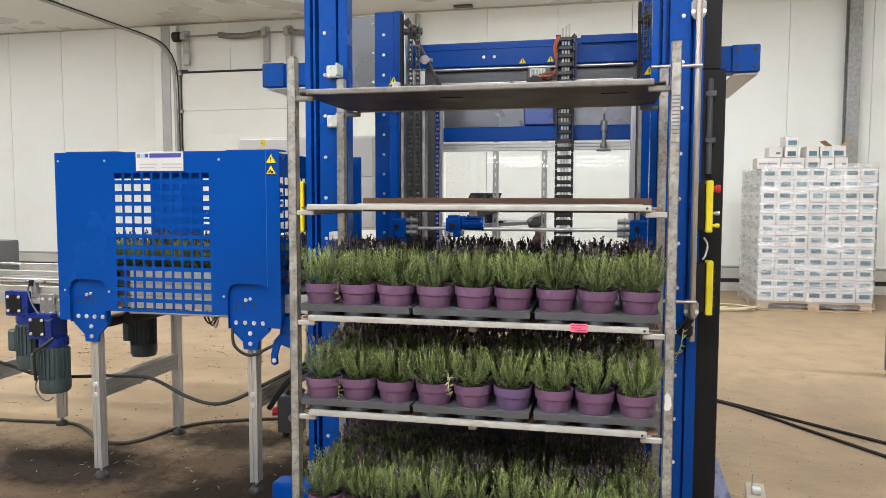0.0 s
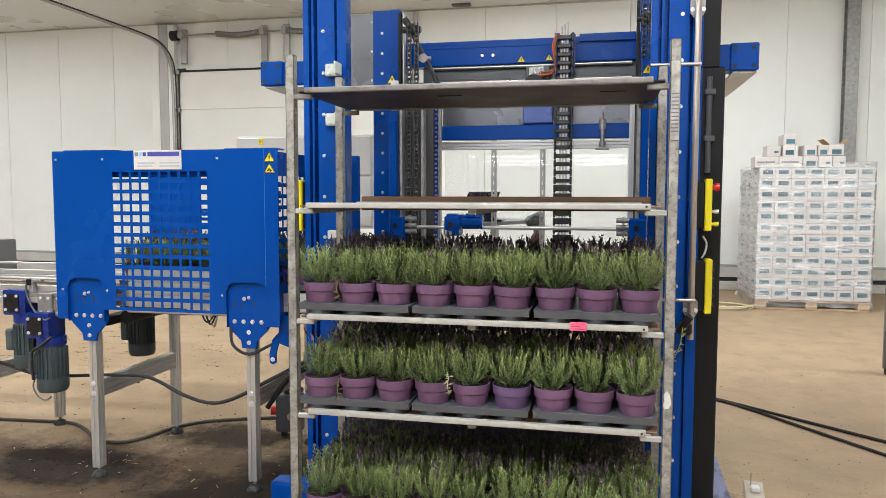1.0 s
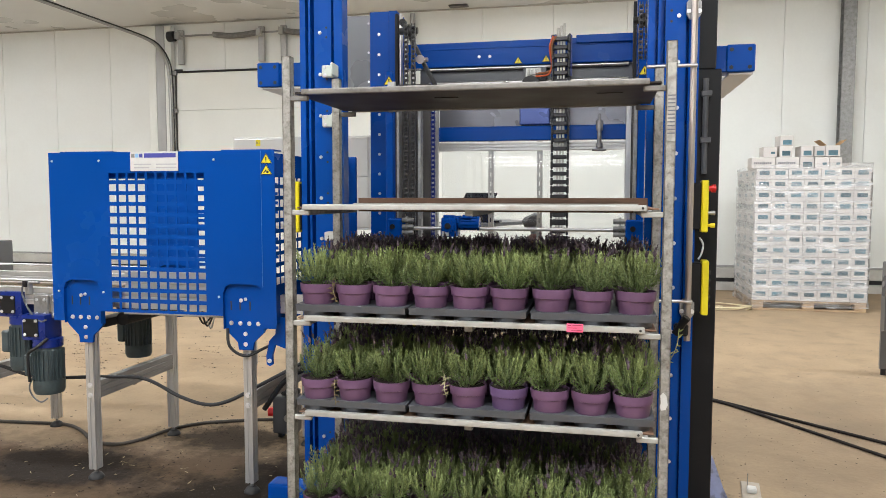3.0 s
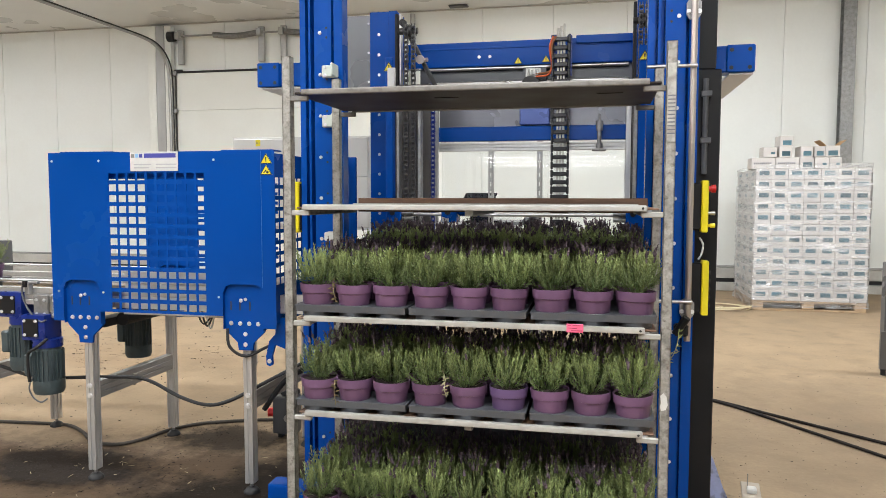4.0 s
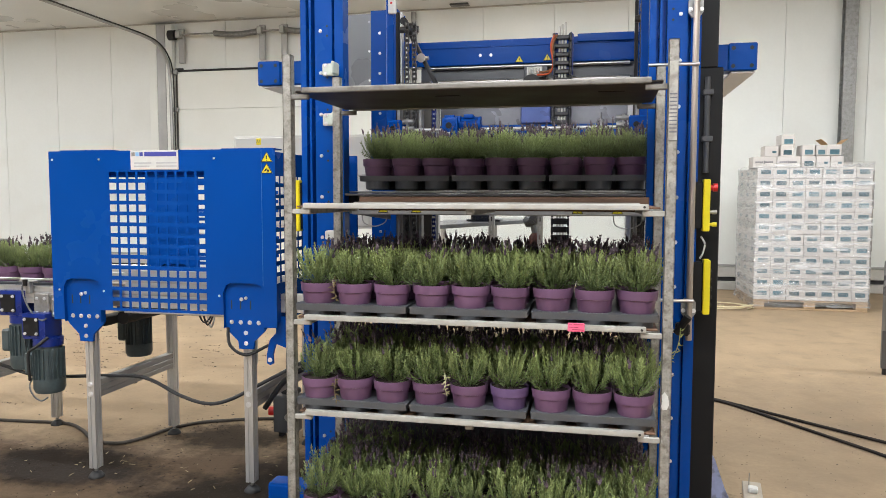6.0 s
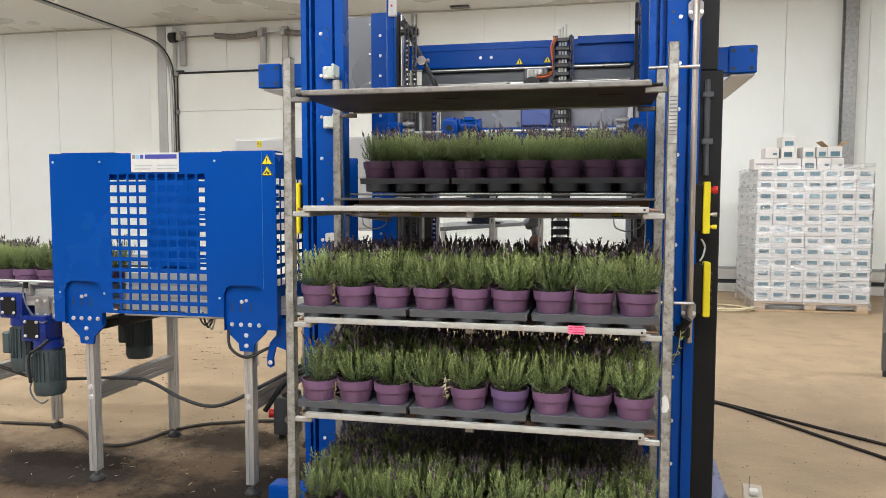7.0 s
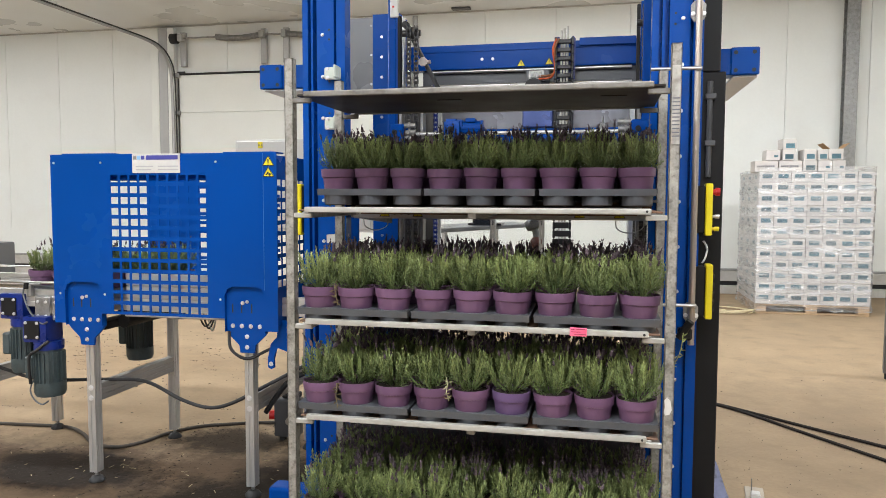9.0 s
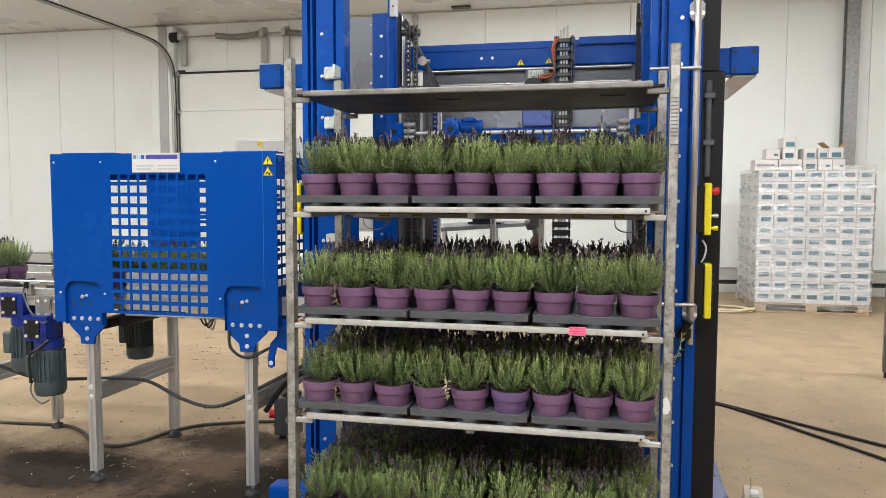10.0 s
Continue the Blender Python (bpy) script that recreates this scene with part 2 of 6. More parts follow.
M_SCREEN = mat("dark_screen", (0.015, 0.016, 0.02), 0.18, var=0.1)


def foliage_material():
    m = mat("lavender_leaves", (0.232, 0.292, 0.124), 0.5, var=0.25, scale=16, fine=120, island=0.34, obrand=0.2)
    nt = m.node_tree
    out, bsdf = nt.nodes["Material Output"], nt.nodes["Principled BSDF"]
    # young tips are paler and greyer; low leaves carry painted shade near the soil
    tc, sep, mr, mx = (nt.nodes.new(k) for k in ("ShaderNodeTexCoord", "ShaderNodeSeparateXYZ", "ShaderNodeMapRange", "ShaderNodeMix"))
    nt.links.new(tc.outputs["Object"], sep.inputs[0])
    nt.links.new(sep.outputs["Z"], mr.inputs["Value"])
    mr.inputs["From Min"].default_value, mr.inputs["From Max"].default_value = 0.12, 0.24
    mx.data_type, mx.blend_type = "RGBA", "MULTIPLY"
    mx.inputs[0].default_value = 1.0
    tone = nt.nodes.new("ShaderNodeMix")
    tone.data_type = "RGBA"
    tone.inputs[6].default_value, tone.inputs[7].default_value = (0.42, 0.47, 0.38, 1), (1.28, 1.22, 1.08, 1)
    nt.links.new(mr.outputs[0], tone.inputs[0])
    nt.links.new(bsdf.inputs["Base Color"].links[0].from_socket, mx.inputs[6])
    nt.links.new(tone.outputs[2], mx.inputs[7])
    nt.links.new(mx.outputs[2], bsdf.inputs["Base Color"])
    thin = nt.nodes.new("ShaderNodeBsdfTranslucent")
    thin.inputs["Color"].default_value = (0.2, 0.26, 0.09, 1)
    mix = nt.nodes.new("ShaderNodeMixShader")
    mix.inputs[0].default_value = 0.14
    nt.links.new(bsdf.outputs[0], mix.inputs[1])
    nt.links.new(thin.outputs[0], mix.inputs[2])
    nt.links.new(mix.outputs[0], out.inputs[0])
    return m


def floor_material():
    """Pale concrete, worn and dusty, with damp dark soil stains where the machine spills. One broad patch is painted
    darker to offset strong lamp light.
    """
    m = mat("worn_concrete_floor", (0.325, 0.24, 0.154), 0.6, var=0.16, scale=2.6, fine=40, bump=0.3, spec=0.07, dirt=(0.23, 0.172, 0.112), dirt_amount=0.6)
    nt = m.node_tree
    n, link = nt.nodes, nt.links.new
    bsdf = n["Principled BSDF"]
    colour = bsdf.inputs["Base Color"].links[0].from_socket
    tc = n.new("ShaderNodeTexCoord")

    def spot(cx, cy, rx, ry, soft, grain):
        mp = n.new("ShaderNodeMapping")
        mp.inputs["Location"].default_value = (-cx / rx, -cy / ry, 0)
        mp.inputs["Scale"].default_value = (1 / rx, 1 / ry, 0)
        link(tc.outputs["Object"], mp.inputs[0])
        ln = n.new("ShaderNodeVectorMath")
        ln.operation = "LENGTH"
        link(mp.outputs[0], ln.inputs[0])
        ns = n.new("ShaderNodeTexNoise")
        ns.inputs["Scale"].default_value, ns.inputs["Detail"].default_value, ns.inputs["Roughness"].default_value = grain, 8, 0.7
        link(tc.outputs["Object"], ns.inputs["Vector"])
        ad = n.new("ShaderNodeMath")
        ad.operation = "MULTIPLY_ADD"
        link(ns.outputs["Fac"], ad.inputs[0])
        ad.inputs[1].default_value = -1.3
        ad.inputs[2].default_value = 1.55
        sm = n.new("ShaderNodeMath")
        sm.operation = "SUBTRACT"
        link(ad.outputs[0], sm.inputs[0])
        link(ln.outputs["Value"], sm.inputs[1])
        mr = n.new("ShaderNodeMapRange")
        mr.inputs["From Min"].default_value, mr.inputs["From Max"].default_value = 0.0, soft
        link(sm.outputs[0], mr.inputs["Value"])
        return mr.outputs[0]
    for (cx, cy, rx, ry, soft, grain), tint, k in STAINS_AND_SHADE:
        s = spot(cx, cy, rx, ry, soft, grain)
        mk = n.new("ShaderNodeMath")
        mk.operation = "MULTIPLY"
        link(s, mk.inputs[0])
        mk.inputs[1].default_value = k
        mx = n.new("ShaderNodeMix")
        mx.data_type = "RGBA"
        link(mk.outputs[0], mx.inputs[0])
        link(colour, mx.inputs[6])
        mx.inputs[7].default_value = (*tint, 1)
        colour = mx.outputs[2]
    link(colour, bsdf.inputs["Base Color"])
    return m


STAINS_AND_SHADE = [((-1.1, 0.4, 2.8, 1.2, 0.4, 2.2), (0.088, 0.059, 0.038), 0.92),
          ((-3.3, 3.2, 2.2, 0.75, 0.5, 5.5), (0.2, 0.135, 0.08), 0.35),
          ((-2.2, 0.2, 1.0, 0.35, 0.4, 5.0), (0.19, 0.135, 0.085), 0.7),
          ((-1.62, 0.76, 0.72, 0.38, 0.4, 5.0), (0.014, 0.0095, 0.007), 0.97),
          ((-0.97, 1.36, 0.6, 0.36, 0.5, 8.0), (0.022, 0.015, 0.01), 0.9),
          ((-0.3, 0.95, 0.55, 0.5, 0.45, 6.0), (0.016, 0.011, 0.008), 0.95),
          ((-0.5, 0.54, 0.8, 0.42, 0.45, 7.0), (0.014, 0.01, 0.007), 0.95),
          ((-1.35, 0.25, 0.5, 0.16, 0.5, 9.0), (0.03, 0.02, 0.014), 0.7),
          # broad mottled patch, also painted darker where the lamps overlight the floor
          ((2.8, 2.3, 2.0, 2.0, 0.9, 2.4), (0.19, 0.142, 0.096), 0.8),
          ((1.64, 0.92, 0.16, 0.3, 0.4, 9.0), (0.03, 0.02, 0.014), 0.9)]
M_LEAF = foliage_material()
M_FLOOR = floor_material()


def glass_material(name, tint, rough, alpha_mix):
    m = bpy.data.materials.new(name)
    m.use_nodes = True
    nt = m.node_tree
    n, link = nt.nodes, nt.links.new
    gl, tr, mx, lw = n.new("ShaderNodeBsdfGlossy"), n.new("ShaderNodeBsdfTransparent"), n.new("ShaderNodeMixShader"), n.new("ShaderNodeFresnel")
    gl.inputs["Roughness"].default_value = rough
    tr.inputs["Color"].default_value = (*tint, 1)
    lw.inputs["IOR"].default_value = 1.6
    nt.nodes.remove(n["Principled BSDF"])
    if alpha_mix:
        df, m2 = n.new("ShaderNodeBsdfDiffuse"), n.new("ShaderNodeMixShader")
        df.inputs["Color"].default_value = (0.85, 0.85, 0.85, 1)
        m2.inputs[0].default_value = alpha_mix
        st = n.new("ShaderNodeMapRange")
        link(tr.outputs[0], m2.inputs[1])
        link(df.outputs[0], m2.inputs[2])
        base = m2.outputs[0]
        bp, ns, tc = n.new("ShaderNodeBump"), n.new("ShaderNodeTexNoise"), n.new("ShaderNodeTexCoord")
        mp = n.new("ShaderNodeMapping")
        mp.inputs["Scale"].default_value = (2.2, 2.2, 17.0)
        mp.inputs["Rotation"].default_value = (0, radians(6), 0)
        link(tc.outputs["Object"], mp.inputs[0])
        link(mp.outputs[0], ns.inputs["Vector"])
        ns.inputs["Scale"].default_value, ns.inputs["Detail"].default_value = 1.6, 6
        bp.inputs["Strength"].default_value, bp.inputs["Distance"].default_value = 1.0, 0.05
        link(ns.outputs["Fac"], bp.inputs["Height"])
        link(bp.outputs[0], gl.inputs["Normal"])
        # streaks of white diffuse: milky film, with its highlights painted in
        st.inputs["From Min"].default_value, st.inputs["From Max"].default_value = 0.42, 0.75
        st.inputs["To Min"].default_value, st.inputs["To Max"].default_value = alpha_mix, alpha_mix + 0.42
        link(ns.outputs["Fac"], st.inputs["Value"])
        link(st.outputs[0], m2.inputs[0])
    else:
        base = tr.outputs[0]
    link(lw.outputs[0], mx.inputs[0])
    link(base, mx.inputs[1])
    link(gl.outputs[0], mx.inputs[2])
    link(mx.outputs[0], n["Material Output"].inputs[0])
    return m


M_PANE = glass_material("clear_polycarbonate", (0.96, 0.97, 0.97), 0.02, 0)
M_FILM = glass_material("stretch_film", (0.97, 0.97, 0.97), 0.12, 0.075)


def glow_material(name, colour, strength):
    m = bpy.data.materials.new(name)
    m.use_nodes = True
    b = m.node_tree.nodes["Principled BSDF"]
    b.inputs["Base Color"].default_value = (0.9, 0.9, 0.9, 1)
    b.inputs["Emission Color"].default_value = (*colour, 1)
    b.inputs["Emission Strength"].default_value = strength
    return m


M_TUBE = glow_material("lit_lamp_tube", (0.95, 0.975, 1.0), 24.0)

# ---- the hall ----
PANEL = 1.117


def build_hall():
    bm = bm_()
    box(bm, (HALL_X0, HALL_Y0, -0.3), (HALL_X1, HALL_Y1 + 0.2, 0.0))
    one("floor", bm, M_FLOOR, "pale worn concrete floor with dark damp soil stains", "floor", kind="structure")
    bm = bm_()
    box(bm, (HALL_X0, HALL_Y0, HALL_Z), (HALL_X1, HALL_Y1 + 0.2, HALL_Z + 0.2))
    x = -9.69 - 7 * PANEL
    one("ceiling", bm, M_CEIL, "smooth grey-white insulated panel ceiling", "ceiling", kind="structure")
    wall = thing("wall_north", "white insulated metal panel wall with vertical joints", "wall", kind="structure")
    while x < HALL_X1:
        bm = bm_()
        lo, hi = max(x, HALL_X0), min(x + PANEL - 0.004, HALL_X1)
        # above and beside the door opening
        if lo < -1.95 and hi > -6.45:
            if lo < -6.45:
                box(bm, (lo, HALL_Y1, 0), (-6.45, HALL_Y1 + 0.12, HALL_Z), 0.004)
            if hi > -1.95:
                box(bm, (-1.95, HALL_Y1, 0), (hi, HALL_Y1 + 0.12, HALL_Z), 0.004)
            box(bm, (max(lo, -6.45), HALL_Y1, 3.55), (min(hi, -1.95), HALL_Y1 + 0.12, HALL_Z), 0.004)
        else:
            box(bm, (lo, HALL_Y1, 0), (hi, HALL_Y1 + 0.12, HALL_Z), 0.004)
        part("wall_panel", bm, M_WALL, wall)
        x += PANEL
    for name, lo, hi in (("wall_west", (HALL_X0 - 0.15, HALL_Y0, 0), (HALL_X0, HALL_Y1, HALL_Z)), ("wall_east", (HALL_X1, HALL_Y0, 0), (HALL_X1 + 0.15, HALL_Y1, HALL_Z)),
                         ("wall_south", (HALL_X0, HALL_Y0 - 0.15, 0), (HALL_X1, HALL_Y0, HALL_Z))):
        bm = bm_()
        box(bm, lo, hi)
        one(name, bm, M_WALL, "plain white insulated panel wall", "wall", kind="structure")
    bm = bm_()
    box(bm, (HALL_X0, HALL_Y1 + 0.125, 0), (HALL_X1, HALL_Y1 + 0.2, HALL_Z))
    one("wall_backing", bm, M_PLINTH, "grey outer skin behind the wall panels", "wall", kind="structure")
    # plinth in three bands, on both sides of the door
    for lo, hi in ((HALL_X0, -6.6), (-1.9, HALL_X1)):
        ob = thing("baseboard", "pale grey steel plinth with a dark groove along the wall", "baseboard", kind="structure")
        for z0, z1, d, m in ((0.0, 0.13, 0.07, M_PLINTH), (0.13, 0.19, 0.03, M_RUBBER), (0.19, 0.35, 0.06, M_PLINTH), (0.35, 0.385, 0.035, M_TRIM)):
            bm = bm_()
            box(bm, (lo, HALL_Y1 - d, z0), (hi, HALL_Y1 - 0.002, z1 - 0.003), 0.006)
            part("plinth_strip", bm, m, ob)
    bm = bm_()
    box(bm, (HALL_X0, HALL_Y1 - 0.03, HALL_Z - 0.022), (HALL_X1, HALL_Y1 - 0.002, HALL_Z - 0.002), 0.01)
    one("trim", bm, M_PLINTH, "narrow pale grey corner strip between wall and ceiling", "trim", kind="structure")
    # ceiling slot cover
    bm = bm_()
    box(bm, (-1.25, 8.95, HALL_Z - 0.03), (-0.95, 9.08, HALL_Z - 0.002), 0.008)
    one("ceiling_vent", bm, M_GREY, "small dark ceiling outlet", "vent")


def steel_column(x, w, d):
    """A wall column of galvanised steel: an I section with base plate."""
    ob = thing("steel_column", "galvanised steel column standing against the white wall", "column", m=pose(x, HALL_Y1 - d - 0.02, 0))
    for a, b, name in (((0, 0, 0), (w, 0.012, HALL_Z - 0.003), "flange"), ((0, d - 0.012, 0), (w, d, HALL_Z - 0.003), "flange"), ((w / 2 - 0.006, 0.0125, 0), (w / 2 + 0.006, d - 0.0125, HALL_Z - 0.003), "web")):
        bm = bm_()
        box(bm, a, b, 0.003)
        part(name, bm, M_STEEL, ob)
    bm = bm_()
    box(bm, (-0.05, -0.05, 0), (w + 0.05, -0.001, 0.02), 0.003)
    part("base_plate", bm, M_STEEL, ob)


def build_door():
    door = thing("door_1", "closed white sectional overhead door with ribbed panels", "door", kind="structure")
    z, h = 0.02, 0.72
    for k in range(5):
        h = 0.645 if k == 4 else 0.72
        bm = bm_()
        box(bm, (-6.12, HALL_Y1 - 0.06, z), (-1.95, HALL_Y1 - 0.01, z + h - 0.004), 0.006)
        for r in (0.24, 0.48):
            box(bm, (-6.12, HALL_Y1 - 0.063, z + h * r), (-1.95, HALL_Y1 - 0.061, z + h * r + 0.012), 0.0)
        part("door_panel", bm, M_DOOR, door)
        for x in (-6.16,):
            bm = bm_()
            box(bm, (x - 0.05, HALL_Y1 - 0.13, z + h - 0.05), (x + 0.07, HALL_Y1 - 0.065, z + h + 0.03), 0.01)
            rod(bm, (x - 0.07, HALL_Y1 - 0.1, z + h - 0.01), (x + 0.06, HALL_Y1 - 0.1, z + h - 0.01), 0.03, 12)
            part("hinge_roller", bm, M_STEEL, door)
        z += h
    bm = bm_()
    box(bm, (-6.12, HALL_Y1 - 0.075, 3.546), (-1.95, HALL_Y1 - 0.01, 3.575), 0.008)
    box(bm, (-6.14, HALL_Y1 - 0.1, 3.546), (-5.98, HALL_Y1 - 0.076, 3.6), 0.008)
    part("rubber_seal", bm, M_RUBBER, door)
    # frame posts
    for x0, x1, m in ((-6.62, -6.47, M_DOOR), (-6.465, -6.30, M_TRIM), (-6.295, -6.17, M_DOOR)):
        bm = bm_()
        box(bm, (x0, HALL_Y1 - 0.13, 0), (x1, HALL_Y1 - 0.02, HALL_Z - 0.055), 0.006)
        part("frame_post", bm, m, door)
    track = thing("door_track", "curved grey steel track of the overhead door, hung below the ceiling", "door track")
    for dx, r, m in ((0.0, 0.03, M_TRIM), (0.06, 0.012, M_RUBBER)):
        bm = bm_()
        pts = [(-6.28 + dx, 2.2, 4.03), (-6.28 + dx, 5.0, 4.03), (-6.28 + dx, 7.6, 4.03), (-6.28 + dx, 8.5, 4.02), (-6.27 + dx, 8.85, 3.95), (-6.25 + dx, 9.05, 3.78), (-6.22 + dx, 9.12, 3.5), (-6.2 + dx, 9.12, 2.6), (-6.2 + dx, 9.12, 0.3)]
        tube(bm, pts, r, 8)
        part("rail", bm, m, track, smooth=True)
    for y in (3.4, 6.4):
        bm = bm_()
        box(bm, (-6.3, y - 0.02, 4.05), (-6.26, y + 0.02, HALL_Z - 0.002), 0.004)
        box(bm, (-6.36, y - 0.02, 4.05), (-6.2, y + 0.02, 4.075), 0.004)
        part("hanger", bm, M_DOOR, track)
    shaft = thing("door_spring_shaft", "steel door shaft with slack grey coiled torsion springs", "door spring")
    bm = bm_()
    rod(bm, (-6.2, 9.1, 4.15), (-1.9, 9.1, 4.15), 0.016, 12)
    part("shaft", bm, M_STEEL, shaft, smooth=True)
    bm = bm_()
    rod(bm, (-6.2, 9.1, 4.15), (-6.08, 9.1, 4.15), 0.085, 20)
    rod(bm, (-6.075, 9.1, 4.15), (-6.03, 9.1, 4.15), 0.06, 20)
    part("cable_drum", bm, M_RUBBER, shaft, smooth=True)
    for x0, x1 in ((-5.35, -4.55), (-4.05, -3.3)):
        bm = bm_()
        k = int((x1 - x0) / 0.02)
        for i in range(k):
            # the slack coil sags a little between its ends
            z = 4.15 - 0.035 * math.sin(math.pi * i / k)
            rod(bm, (x0 + i * 0.02, 9.1, z), (x0 + i * 0.02 + 0.013, 9.1, z), 0.05, 12)
            rod(bm, (x0 + i * 0.02 + 0.013, 9.1, z), (x0 + i * 0.02 + 0.02, 9.1, z), 0.042, 12)
        part("torsion_spring", bm, M_STEEL, shaft)
    for x in (-6.0, -4.5, -4.1):
        bm = bm_()
        box(bm, (x - 0.05, 9.13, 3.68), (x + 0.05, 9.2, 4.26), 0.006)
        box(bm, (x - 0.04, 9.02, 4.09), (x + 0.04, 9.125, 4.21), 0.006)
        part("bearing_bracket", bm, M_TRIM, shaft)


def ceiling_lights():
    spots = [(x, y) for x, y in LAMP_ROWS]
    spots += [(x, y) for y in range(-12, -62, -7) for x in (-6.0, 0.6, 5.6)]
    bm, bt = bm_(), bm_()
    box(bm, (-2.5, -0.06, -0.07), (2.5, 0.06, -0.002), 0.008)
    box(bt, (-2.46, -0.05, -0.12), (2.46, 0.045, -0.0705), 0.015)
    first = thing("ceiling_light", "long white ceiling batten with a lit diffuser", "ceiling light", "ceiling battens", pose(*spots[0], HALL_Z))
    part("housing", bm, M_WHITE, first)
    part("diffuser", bt, M_TUBE, first)
    for x, y in spots[1:]:
        copy_thing(first, pose(x, y, HALL_Z))


def wall_pipe():
    ob = thing("wall_pipe", "grey pipe running down the white wall", "pipe")
    bm = bm_()
    rod(bm, (-1.88, 9.17, 0.4), (-1.88, 9.17, HALL_Z - 0.06), 0.045, 16)
    part("pipe", bm, M_TRIM, ob, smooth=True)
    for z in (1.2, 2.6, 4.0):
        bm = bm_()
        box(bm, (-1.94, 9.11, z), (-1.82, 9.225, z + 0.04), 0.006)
        part("pipe_clip", bm, M_STEEL, ob)


build_hall()
wall_pipe()
steel_column(4.455, 0.175, 0.16)
build_door()
ceiling_lights()

# ---- potted lavender ----
POT_R, POT_H = 0.068, 0.105


def pot_mesh():
    bm = bm_()
    lathe(bm, [(0.0, 0.0), (0.05, 0.0), (0.053, 0.003), (0.0605, 0.072), (0.0655, 0.074), (0.068, 0.102), (0.0675, 0.105), (0.065, 0.105), (0.0635, 0.09), (0.0, 0.088)], 28)
    return mesh_of("pot", bm, M_POT, True)


def soil_mesh(rng):
    bm = bm_()
    rings = [[bm.verts.new((0, 0, 0.1))]]
    for r in (0.02, 0.04, 0.0632):
        rings.append([bm.verts.new((r * math.cos(a * math.pi / 8), r * math.sin(a * math.pi / 8), 0.097 + rng.uniform(-0.004, 0.005))) for a in range(16)])
    for a, b in zip(rings, rings[1:]):
        for i in range(16):
            bm.faces.new([a[0], b[i], b[(i + 1) % 16]] if len(a) == 1 else [a[i], b[i], b[(i + 1) % 16], a[(i + 1) % 16]])
    return mesh_of("soil", bm, M_SOIL, True)


